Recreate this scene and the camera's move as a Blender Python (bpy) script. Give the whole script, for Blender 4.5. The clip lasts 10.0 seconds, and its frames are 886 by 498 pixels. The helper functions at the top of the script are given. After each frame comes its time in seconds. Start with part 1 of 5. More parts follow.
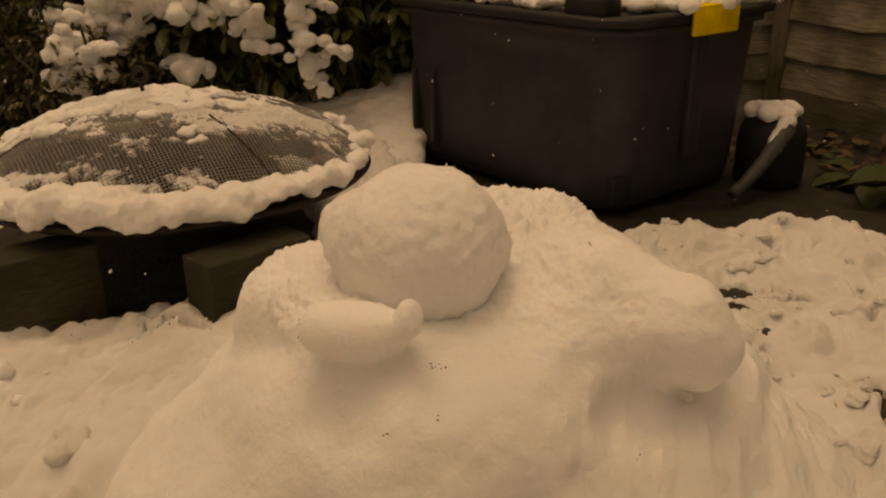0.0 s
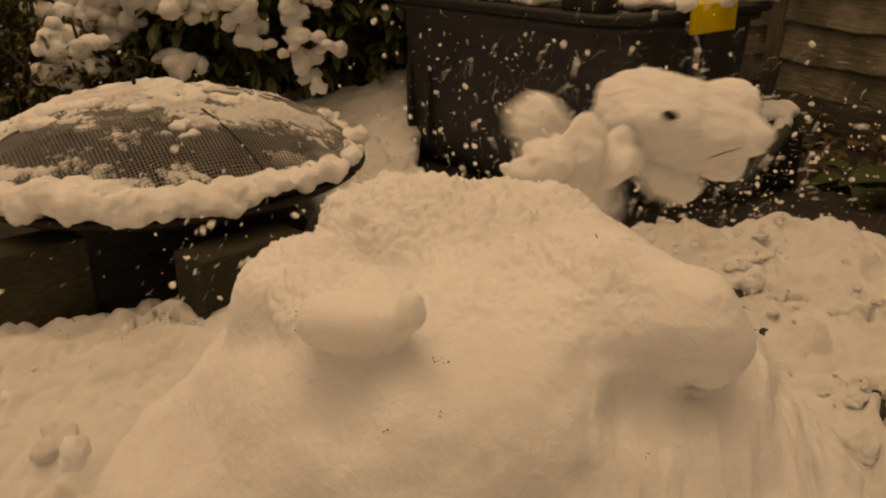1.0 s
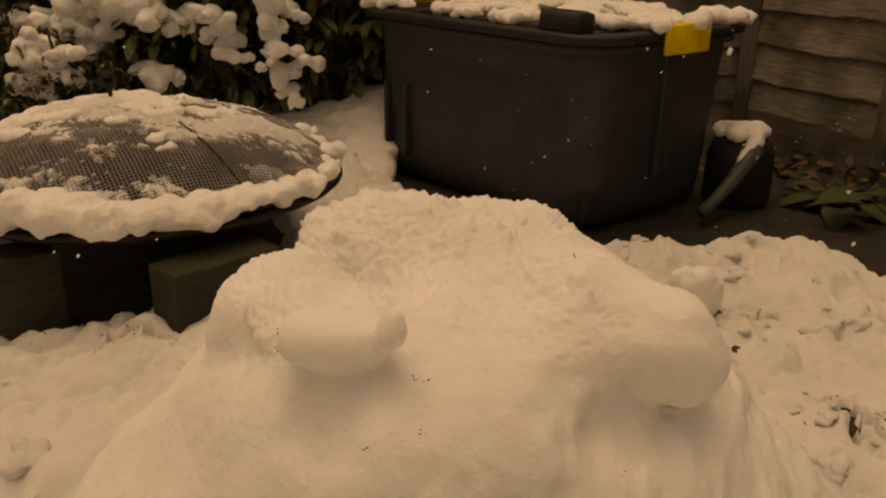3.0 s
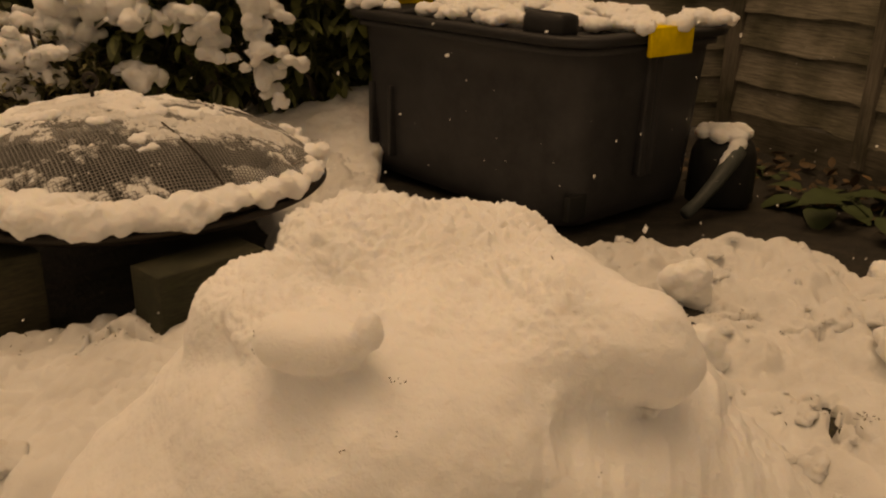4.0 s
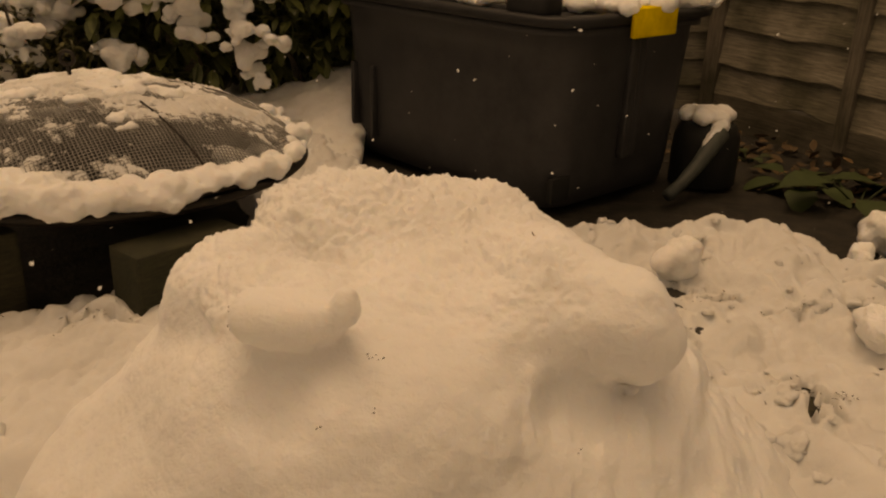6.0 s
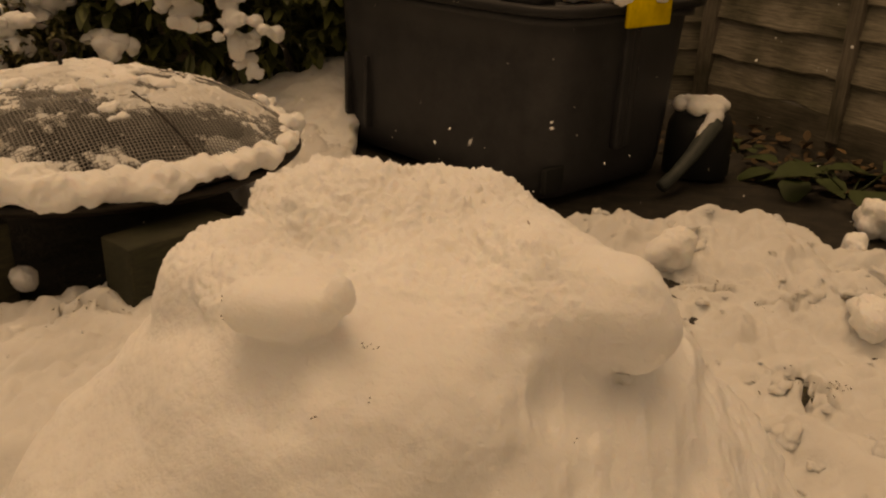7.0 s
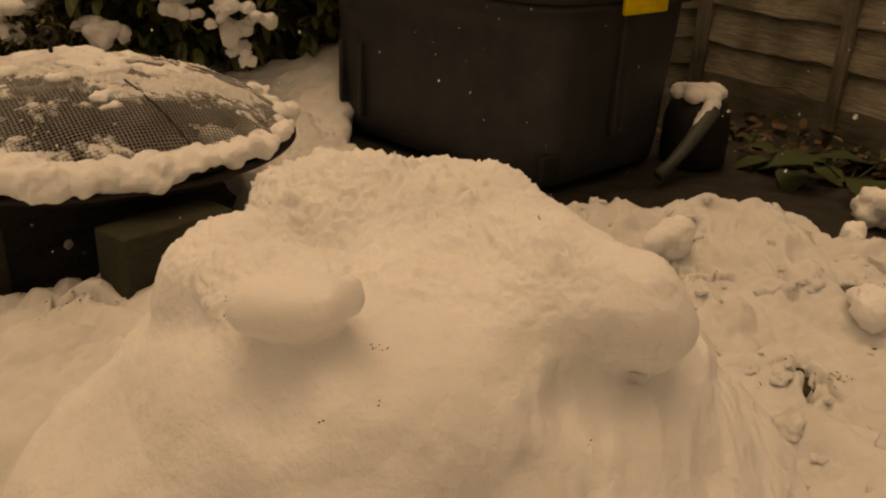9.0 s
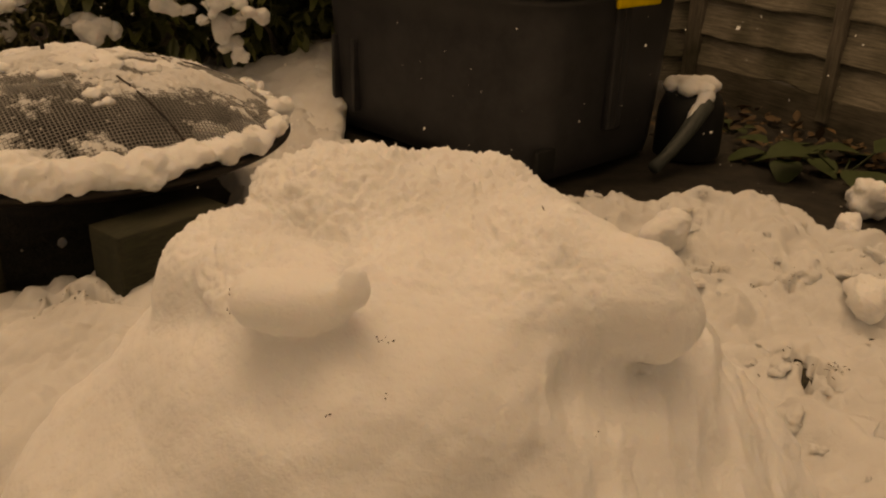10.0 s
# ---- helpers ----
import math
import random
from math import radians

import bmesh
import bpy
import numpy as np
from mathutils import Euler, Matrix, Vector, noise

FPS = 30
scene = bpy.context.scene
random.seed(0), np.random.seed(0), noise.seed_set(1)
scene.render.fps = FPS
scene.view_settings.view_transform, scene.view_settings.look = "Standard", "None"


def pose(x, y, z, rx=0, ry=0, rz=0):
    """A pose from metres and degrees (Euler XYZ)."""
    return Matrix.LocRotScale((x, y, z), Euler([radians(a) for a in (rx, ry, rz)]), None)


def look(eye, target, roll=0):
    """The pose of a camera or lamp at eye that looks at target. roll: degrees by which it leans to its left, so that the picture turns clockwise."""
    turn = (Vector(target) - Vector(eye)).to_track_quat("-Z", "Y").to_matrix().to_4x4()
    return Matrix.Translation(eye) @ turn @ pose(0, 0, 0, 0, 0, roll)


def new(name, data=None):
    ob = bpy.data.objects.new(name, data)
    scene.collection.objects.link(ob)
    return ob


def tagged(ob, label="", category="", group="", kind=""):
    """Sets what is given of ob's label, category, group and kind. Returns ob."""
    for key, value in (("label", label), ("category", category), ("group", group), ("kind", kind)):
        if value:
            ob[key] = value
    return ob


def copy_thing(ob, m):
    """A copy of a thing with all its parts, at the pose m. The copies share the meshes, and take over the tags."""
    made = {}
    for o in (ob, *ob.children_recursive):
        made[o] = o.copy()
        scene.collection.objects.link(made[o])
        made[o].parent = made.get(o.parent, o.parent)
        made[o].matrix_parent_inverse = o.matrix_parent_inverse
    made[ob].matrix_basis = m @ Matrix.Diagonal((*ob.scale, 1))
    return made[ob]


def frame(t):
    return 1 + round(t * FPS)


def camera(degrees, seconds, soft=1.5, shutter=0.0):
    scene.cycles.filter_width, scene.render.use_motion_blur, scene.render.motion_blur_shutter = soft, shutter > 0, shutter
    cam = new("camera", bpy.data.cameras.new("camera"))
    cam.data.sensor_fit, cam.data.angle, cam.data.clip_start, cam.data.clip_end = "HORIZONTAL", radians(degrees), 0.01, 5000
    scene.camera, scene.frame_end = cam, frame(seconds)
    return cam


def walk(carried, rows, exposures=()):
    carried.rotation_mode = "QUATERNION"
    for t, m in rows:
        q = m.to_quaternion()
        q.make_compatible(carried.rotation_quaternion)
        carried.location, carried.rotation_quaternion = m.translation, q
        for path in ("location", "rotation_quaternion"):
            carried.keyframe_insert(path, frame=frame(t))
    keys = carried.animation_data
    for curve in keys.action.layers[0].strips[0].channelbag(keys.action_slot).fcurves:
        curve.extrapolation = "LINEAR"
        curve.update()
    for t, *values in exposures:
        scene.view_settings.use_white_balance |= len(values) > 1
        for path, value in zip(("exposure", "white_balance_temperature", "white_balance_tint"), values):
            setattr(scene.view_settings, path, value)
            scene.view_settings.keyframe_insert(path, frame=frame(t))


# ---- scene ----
cam = camera(54.7, 10.0, soft=2.1, shutter=0.4)
PATH = [
    (0, (0.001, 0.062, 0.657), (-0.12, 1.919, -0.077), -0.8),
    (0.5, (-0.002, 0.069, 0.653), (-0.112, 1.925, -0.083), -0.5),
    (1, (-0.006, 0.075, 0.646), (-0.107, 1.933, -0.087), -0.2),
    (1.5, (-0.009, 0.076, 0.644), (-0.1, 1.937, -0.081), 0.1),
    (2, (-0.01, 0.073, 0.644), (-0.092, 1.938, -0.074), 0.3),
    (2.5, (-0.01, 0.071, 0.648), (-0.073, 1.941, -0.058), 0.7),
    (4, (-0.004, 0.071, 0.651), (-0.016, 1.945, -0.048), 1.3),
    (4.5, (-0.002, 0.074, 0.65), (-0.001, 1.946, -0.054), 1.5),
    (5, (-0.001, 0.075, 0.647), (0.014, 1.943, -0.066), 1.6),
    (5.5, (-0.001, 0.075, 0.646), (0.02, 1.939, -0.078), 1.7),
    (7, (-0.002, 0.078, 0.642), (0.04, 1.93, -0.11), 1.9),
    (7.5, (-0.002, 0.079, 0.643), (0.047, 1.928, -0.118), 1.9),
    (8, (-0.002, 0.083, 0.642), (0.05, 1.929, -0.126), 1.9),
    (8.5, (-0.002, 0.092, 0.643), (0.058, 1.936, -0.129), 2.0),
    (9, (-0.011, 0.093, 0.641), (0.05, 1.934, -0.138), 2.0),
    (9.5, (-0.015, 0.097, 0.638), (0.055, 1.937, -0.142), 2.0),
    (10, (-0.017, 0.096, 0.637), (0.061, 1.933, -0.15), 1.7),
]

# ---- world, sun, exposure ----
world = bpy.data.worlds.new("overcast")
scene.world = world
world.use_nodes = True
wn, wl = world.node_tree.nodes, world.node_tree.links
sky = wn.new("ShaderNodeTexSky")
sky.sky_type, sky.sun_disc = "NISHITA", False
sky.sun_elevation, sky.sun_rotation = radians(81), radians(-60)
sky.dust_density, sky.air_density = 5.0, 1.0
grey = wn.new("ShaderNodeHueSaturation")
grey.inputs["Saturation"].default_value = 0.25
wl.new(sky.outputs[0], grey.inputs["Color"])
wl.new(grey.outputs[0], wn["Background"].inputs[0])
wn["Background"].inputs[1].default_value = 0.15
sun = new("sun", bpy.data.lights.new("sun", "SUN"))
sun.data.energy, sun.data.angle, sun.data.color = 0.9, radians(50), (1.0, 0.93, 0.82)
sun.matrix_world = look((-0.6, 0.35, 4.6), (0, 0.7, 0))
EXPOSURE = [(0, -1.36, 21000, 27), (2.5, -1.40, 21000, 27), (4.0, -1.28, 21000, 27), (7.0, -1.32, 21000, 27), (10, -1.38, 21000, 27)]
walk(cam, [(t, look(eye, target, roll)) for t, eye, target, roll in PATH], EXPOSURE)


# ---- materials ----
def material(name, base, rough=0.6, metal=0.0):
    m = bpy.data.materials.new(name)
    m.use_nodes = True
    n, l = m.node_tree.nodes, m.node_tree.links
    b = n["Principled BSDF"]
    b.inputs["Base Color"].default_value = (*base, 1)
    b.inputs["Roughness"].default_value, b.inputs["Metallic"].default_value = rough, metal
    return m, n, l, b


def noise_tex(n, l, scale, detail=4.0, rough=0.6, coords="Object"):
    c = n.new("ShaderNodeTexCoord")
    t = n.new("ShaderNodeTexNoise")
    t.inputs["Scale"].default_value, t.inputs["Detail"].default_value, t.inputs["Roughness"].default_value = scale, detail, rough
    l.new(c.outputs[coords], t.inputs["Vector"])
    return t


def ramp(n, l, source, stops):
    r = n.new("ShaderNodeValToRGB")
    r.color_ramp.elements[0].position, r.color_ramp.elements[0].color = stops[0][0], (*stops[0][1], 1)
    r.color_ramp.elements[1].position, r.color_ramp.elements[1].color = stops[-1][0], (*stops[-1][1], 1)
    for p, c in stops[1:-1]:
        r.color_ramp.elements.new(p).color = (*c, 1)
    l.new(source, r.inputs[0])
    return r


def bumps(n, l, b, layers):
    last = None
    for source, strength, distance in layers:
        k = n.new("ShaderNodeBump")
        k.inputs["Strength"].default_value, k.inputs["Distance"].default_value = strength, distance
        l.new(source, k.inputs["Height"])
        if last:
            l.new(last.outputs[0], k.inputs["Normal"])
        last = k
    l.new(last.outputs[0], b.inputs["Normal"])


def snow_material(name, grain=420.0, dirt=0.0):
    m, n, l, b = material(name, (0.86, 0.86, 0.85), 0.75)
    patch = noise_tex(n, l, 9.0, 3.0)
    r = ramp(n, l, patch.outputs["Fac"], [(0.3, (0.80 - dirt, 0.795 - dirt, 0.78 - dirt)), (0.62, (0.90 - dirt, 0.90 - dirt, 0.89 - dirt))])
    l.new(r.outputs[0], b.inputs["Base Color"])
    b.inputs["Subsurface Weight"].default_value = 0.62
    b.inputs["Subsurface Radius"].default_value = (0.016, 0.014, 0.012)
    b.inputs["Subsurface Scale"].default_value = 1.0
    b.inputs["Specular IOR Level"].default_value = 0.25
    fine = noise_tex(n, l, grain, 3.0, 0.7)
    mid = noise_tex(n, l, 70.0, 4.0, 0.6)
    bumps(n, l, b, [(mid.outputs["Fac"], 0.35, 0.006), (fine.outputs["Fac"], 0.5, 0.0018)])
    return m


SNOW = snow_material("packed snow")
LOOSE = snow_material("loose snow", 300.0, 0.18)


def plastic(name, base, rough, scuff=0.12):
    m, n, l, b = material(name, base, rough)
    b.inputs["Specular IOR Level"].default_value = 0.25
    s = noise_tex(n, l, 14.0, 6.0, 0.7)
    r = ramp(n, l, s.outputs["Fac"], [(0.35, tuple(c * 0.8 for c in base)), (0.7, tuple(min(1, c * 1.35 + scuff * 0.02) for c in base))])
    l.new(r.outputs[0], b.inputs["Base Color"])
    g = noise_tex(n, l, 500.0, 2.0)
    bumps(n, l, b, [(g.outputs["Fac"], 0.15, 0.0006)])
    rr = ramp(n, l, s.outputs["Fac"], [(0.3, (rough - scuff,) * 3), (0.75, (rough + scuff,) * 3)])
    l.new(rr.outputs[0], b.inputs["Roughness"])
    return m


TUB = plastic("black tub plastic", (0.036, 0.036, 0.038), 0.5)
LID = plastic("lid plastic", (0.018, 0.018, 0.019), 0.5)
YELLOW = plastic("yellow clip plastic", (0.80, 0.52, 0.01), 0.4)
CAN = plastic("dark can plastic", (0.016, 0.017, 0.017), 0.55)
SPOUT = plastic("grey green spout plastic", (0.06, 0.07, 0.065), 0.5)


def steel(name, base, rough):
    m, n, l, b = material(name, base, rough, 0.6)
    s = noise_tex(n, l, 30.0, 6.0, 0.7)
    r = ramp(n, l, s.outputs["Fac"], [(0.35, base), (0.75, (base[0] * 2.2, base[1] * 1.6, base[2] * 1.2))])
    l.new(r.outputs[0], b.inputs["Base Color"])
    bumps(n, l, b, [(s.outputs["Fac"], 0.25, 0.002)])
    return m


IRON = steel("black painted steel", (0.020, 0.019, 0.018), 0.55)
WIRE = plastic("galvanised mesh wire", (0.24, 0.235, 0.225), 0.7)


def wood(name, dark, light, stretch, green=0.0):
    m, n, l, b = material(name, light, 0.85)
    c = n.new("ShaderNodeTexCoord")
    mp = n.new("ShaderNodeMapping")
    mp.inputs["Scale"].default_value = stretch
    inf = n.new("ShaderNodeObjectInfo")
    add = n.new("ShaderNodeVectorMath")
    add.operation = "MULTIPLY_ADD"
    add.inputs[1].default_value, add.inputs[0].default_value = (9, 9, 9), (1, 1, 1)
    mul = n.new("ShaderNodeMath")
    mul.operation = "MULTIPLY"
    mul.inputs[1].default_value = 7.0
    l.new(inf.outputs["Random"], mul.inputs[0])
    l.new(mul.outputs[0], add.inputs[0])
    l.new(c.outputs["Object"], add.inputs[2])
    l.new(add.outputs[0], mp.inputs["Vector"])
    g = n.new("ShaderNodeTexNoise")
    g.inputs["Scale"].default_value, g.inputs["Detail"].default_value, g.inputs["Roughness"].default_value = 6.0, 8.0, 0.7
    l.new(mp.outputs[0], g.inputs["Vector"])
    stain = n.new("ShaderNodeTexNoise")
    stain.inputs["Scale"].default_value, stain.inputs["Detail"].default_value = 5.0, 5.0
    l.new(add.outputs[0], stain.inputs["Vector"])
    r = ramp(n, l, g.outputs["Fac"], [(0.3, dark), (0.66, light)])
    r2 = ramp(n, l, stain.outputs["Fac"], [(0.34, (0.35, 0.37 + green, 0.3)), (0.6, (1, 1, 1))])
    mix = n.new("ShaderNodeMix")
    mix.data_type, mix.blend_type = "RGBA", "MULTIPLY"
    mix.inputs["Factor"].default_value = 1.0
    l.new(r.outputs[0], mix.inputs["A"])
    l.new(r2.outputs[0], mix.inputs["B"])
    l.new(mix.outputs["Result"], b.inputs["Base Color"])
    bumps(n, l, b, [(g.outputs["Fac"], 0.6, 0.003)])
    return m


BOARD = wood("weathered fence board", (0.13, 0.113, 0.09), (0.44, 0.39, 0.31), (2.0, 30, 30))
POST = wood("weathered fence post", (0.11, 0.095, 0.075), (0.28, 0.24, 0.19), (30, 30, 2.0))
GRAVEL = wood("dark wet gravel board", (0.07, 0.06, 0.045), (0.20, 0.175, 0.135), (2.0, 30, 30))
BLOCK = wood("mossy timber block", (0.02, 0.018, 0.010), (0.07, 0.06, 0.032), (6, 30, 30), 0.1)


def soil_material():
    m, n, l, b = material("wet soil", (0.03, 0.022, 0.015), 0.7)
    a = noise_tex(n, l, 22.0, 8.0, 0.7)
    s = noise_tex(n, l, 120.0, 4.0, 0.7)
    r = ramp(n, l, a.outputs["Fac"], [(0.3, (0.010, 0.009, 0.007)), (0.5, (0.022, 0.018, 0.013)), (0.75, (0.06, 0.05, 0.034))])
    l.new(r.outputs[0], b.inputs["Base Color"])
    bumps(n, l, b, [(a.outputs["Fac"], 0.8, 0.02), (s.outputs["Fac"], 0.7, 0.006)])
    return m


SOIL = soil_material()


def leaf_material(name, dark, light, rough=0.4):
    m, n, l, b = material(name, light, rough)
    geo = n.new("ShaderNodeNewGeometry")
    r = ramp(n, l, geo.outputs["Random Per Island"], [(0.0, dark), (0.75, light), (1.0, (light[0] * 1.5, light[1] * 1.45, light[2] * 1.3))])
    v = noise_tex(n, l, 60.0, 3.0)
    mix = n.new("ShaderNodeMix")
    mix.data_type, mix.blend_type = "RGBA", "MULTIPLY"
    mix.inputs["Factor"].default_value = 0.5
    l.new(r.outputs[0], mix.inputs["A"])
    l.new(v.outputs["Fac"], mix.inputs["B"])
    l.new(mix.outputs["Result"], b.inputs["Base Color"])
    return m


LAUREL = leaf_material("laurel leaf", (0.055, 0.07, 0.028), (0.18, 0.21, 0.08))
SAGE = leaf_material("small shrub leaf", (0.05, 0.05, 0.02), (0.12, 0.115, 0.045), 0.6)
BROAD = leaf_material("broad green leaf", (0.022, 0.038, 0.011), (0.042, 0.068, 0.019), 0.6)
DEAD = leaf_material("dead leaf", (0.06, 0.035, 0.014), (0.17, 0.10, 0.045), 0.8)
SPRIG = leaf_material("bright green leaf", (0.06, 0.15, 0.02), (0.12, 0.27, 0.04), 0.45)
GRASS = leaf_material("flattened grass", (0.03, 0.028, 0.014), (0.08, 0.075, 0.03), 0.8)
BARK = wood("bush bark", (0.02, 0.016, 0.012), (0.07, 0.055, 0.04), (30, 30, 4))
DEBRIS = material("dark debris", (0.02, 0.014, 0.009), 0.9)[0]


# ---- small builders ----
def link_mesh(name, bm, mat, smooth=True):
    me = bpy.data.meshes.new(name)
    bm.to_mesh(me)
    bm.free()
    me.materials.append(mat)
    if smooth:
        me.polygons.foreach_set("use_smooth", [True] * len(me.polygons))
    return new(name, me)


def part(name, bm, mat, parent, label="", smooth=True):
    """Links a bmesh, given in its thing's space, as one mesh object under a thing or a part."""
    ob = link_mesh(name, bm, mat, smooth)
    ob.parent = parent
    return tagged(ob, label)


def arrays(name, verts, faces, mat, smooth=True):
    me = bpy.data.meshes.new(name)
    if isinstance(faces, np.ndarray):
        me.vertices.add(len(verts))
        me.vertices.foreach_set("co", np.asarray(verts, np.float32).ravel())
        me.loops.add(faces.size)
        me.loops.foreach_set("vertex_index", faces.astype(np.int32).ravel())
        me.polygons.add(len(faces))
        me.polygons.foreach_set("loop_start", np.arange(0, faces.size, faces.shape[1], dtype=np.int32))
        me.update(calc_edges=True)
    else:
        me.from_pydata([tuple(v) for v in verts], [], [tuple(f) for f in faces])
    me.materials.append(mat)
    me.polygons.foreach_set("use_smooth", [smooth] * len(me.polygons))
    me.update()
    return new(name, me)


def empty(name, m):
    ob = new(name)
    ob.empty_display_size = 0.05
    ob.matrix_world = m
    return ob


def box(bm, x0, x1, y0, y1, z0, z1, bevel=0.0, m=None):
    r = bmesh.ops.create_cube(bm, size=1.0)["verts"]
    for v in r:
        v.co = Vector((x0 + (v.co.x + 0.5) * (x1 - x0), y0 + (v.co.y + 0.5) * (y1 - y0), z0 + (v.co.z + 0.5) * (z1 - z0)))
    if bevel:
        edges = list({e for v in r for e in v.link_edges})
        out = bmesh.ops.bevel(bm, geom=edges, offset=bevel, segments=2, affect="EDGES", profile=0.6)
        r = list({v for f in out["faces"] for v in f.verts} | {v for v in r if v.is_valid})
    if m:
        bmesh.ops.transform(bm, matrix=m, verts=r)
    return r


def tube(bm, pts, radii, sides=8, cap=True):
    rings = []
    pts = [Vector(p) for p in pts]
    for i, p in enumerate(pts):
        d = (pts[min(i + 1, len(pts) - 1)] - pts[max(i - 1, 0)]).normalized()
        a = d.cross(Vector((0.13, 0.31, 0.94))).normalized()
        b = d.cross(a)
        rings.append([bm.verts.new(p + (a * math.cos(k * math.tau / sides) + b * math.sin(k * math.tau / sides)) * radii[i]) for k in range(sides)])
    for q, r in zip(rings, rings[1:]):
        for k in range(sides):
            bm.faces.new((q[k], q[(k + 1) % sides], r[(k + 1) % sides], r[k]))
    if cap:
        bm.faces.new(rings[0][::-1])
        bm.faces.new(rings[-1])


def fbm(p, octaves=4, h=1.0):
    return noise.fractal(p, h, 2.0, octaves)


# ---- vector noise on arrays, for the snow surfaces ----
LATTICE = np.random.RandomState(7).rand(64, 64, 64)


def vnoise(p):
    """Smooth value noise in -1..1 for an array of points (n, 3)."""
    i = np.floor(p).astype(int)
    f = p - i
    f = f * f * (3 - 2 * f)
    out = 0
    for dx in (0, 1):
        for dy in (0, 1):
            for dz in (0, 1):
                w = (f[:, 0] if dx else 1 - f[:, 0]) * (f[:, 1] if dy else 1 - f[:, 1]) * (f[:, 2] if dz else 1 - f[:, 2])
                out = out + w * LATTICE[(i[:, 0] + dx) % 64, (i[:, 1] + dy) % 64, (i[:, 2] + dz) % 64]
    return out * 2 - 1


def vfbm(p, octaves=4, gain=0.5):
    out, amp, tot = 0, 1.0, 0
    for k in range(octaves):
        out, tot = out + amp * vnoise(p * 2.03 ** k + 11.7 * k), tot + amp
        amp *= gain
    return out / tot


def ellipsoid(p, c, s):
    q = (p - np.array(c)) / np.array(s)
    k0 = np.linalg.norm(q, axis=1)
    k1 = np.linalg.norm(q / np.array(s), axis=1) + 1e-9
    return k0 * (k0 - 1) / k1


def smin(a, b, k):
    h = np.clip(0.5 + 0.5 * (b - a) / k, 0, 1)
    return b * (1 - h) + a * h - k * h * (1 - h)


def field(blobs, p):
    d = None
    for c, s, k in blobs:
        e = ellipsoid(p, c, s)
        d = e if d is None else (smin(d, e, k) if k > 0 else -smin(-d, e, -k))
    return d


def shell(blobs, centre, rows, cols, reach, low=-0.5, rough=(), bias=0.0):
    """A closed skin round the blobs, seen from centre: each vertex lies where its ray leaves them. low: sine of the lowest latitude."""
    def ways(n, m):
        lat = np.pi / 2 - (np.pi / 2 - np.arcsin(low)) * np.arange(n) / (n - 1)
        la, lo = np.meshgrid(lat, np.arange(m) * 2 * np.pi / m, indexing="ij")
        return np.stack([np.cos(la) * np.cos(lo), np.cos(la) * np.sin(lo), np.sin(la)], -1).reshape(-1, 3)

    step = 4 if rows > 200 else 1
    n, m = (rows - 1) // step + 1, cols // step
    d = ways(n, m)
    c = np.array(centre)
    r = np.full(len(d), reach)
    for _ in range(60 if step > 1 else 36):
        r = r - np.clip(field(blobs, c + d * r[:, None]), -0.02, 0.05) * 0.7
        r = np.maximum(r, 0.005)
    if step > 1:
        r = r.reshape(n, m)
        fi, fj = np.arange(rows) / step, np.arange(cols) / step
        i, j = np.minimum(fi.astype(int), n - 2), fj.astype(int)
        u, v = (fi - i)[:, None], (fj - j)[None, :]
        k = (j + 1) % m
        r = ((1 - u) * (1 - v) * r[i][:, j] + u * (1 - v) * r[i + 1][:, j] + (1 - u) * v * r[i][:, k] + u * v * r[i + 1][:, k]).ravel()
        d = ways(rows, cols)
    p = c + d * r[:, None]
    for scale, amp, octs in rough:
        p = p + d * (vfbm(p * scale + 3.1, octs) * amp)[:, None]
    faces = []
    for i in range(rows - 1):
        a = i * cols + np.arange(cols)
        b = i * cols + (np.arange(cols) + 1) % cols
        faces.append(np.stack([a, a + cols, b + cols, b], -1))
    return p, np.concatenate(faces)


def unit_ball():
    bm = bmesh.new()
    bmesh.ops.create_icosphere(bm, subdivisions=2, radius=1.0)
    v, f = np.array([p.co[:] for p in bm.verts]), np.array([[q.index for q in t.verts] for t in bm.faces])
    bm.free()
    return v, f


BALL_V, BALL_F = unit_ball()
CRUMBLE = bpy.data.textures.new("crumble", "CLOUDS")
CRUMBLE.noise_scale, CRUMBLE.noise_depth = 0.012, 3
FLUFF = bpy.data.textures.new("fluff", "CLOUDS")
FLUFF.noise_scale, FLUFF.noise_depth = 0.035, 2


def merge(ob, voxel, passes):
    """Melts overlapping lumps of one mesh into one skin."""
    r = ob.modifiers.new("skin", "REMESH")
    r.mode, r.voxel_size, r.use_smooth_shade = "VOXEL", voxel, True
    s = ob.modifiers.new("soften", "SMOOTH")
    s.factor, s.iterations = 0.5, passes


def cluster(name, label, balls, voxel=0.005, passes=3, rough=0.005, fine=0.003, group=""):
    """Snow caught in a heap of lumps (x, y, z, rx, ry, rz), melted together."""
    verts = np.concatenate([BALL_V * np.array(b[3:]) + np.array(b[:3]) for b in balls])
    faces = np.concatenate([BALL_F + len(BALL_V) * k for k in range(len(balls))])
    ob = arrays(name, verts, faces, SNOW)
    merge(ob, voxel, passes)
    for tex, amount in ((FLUFF, rough), (CRUMBLE, fine)):
        d = ob.modifiers.new("relief", "DISPLACE")
        d.texture, d.strength, d.mid_level, d.texture_coords = tex, amount, 0.5, "GLOBAL"
    return tagged(ob, label, "snow", group)


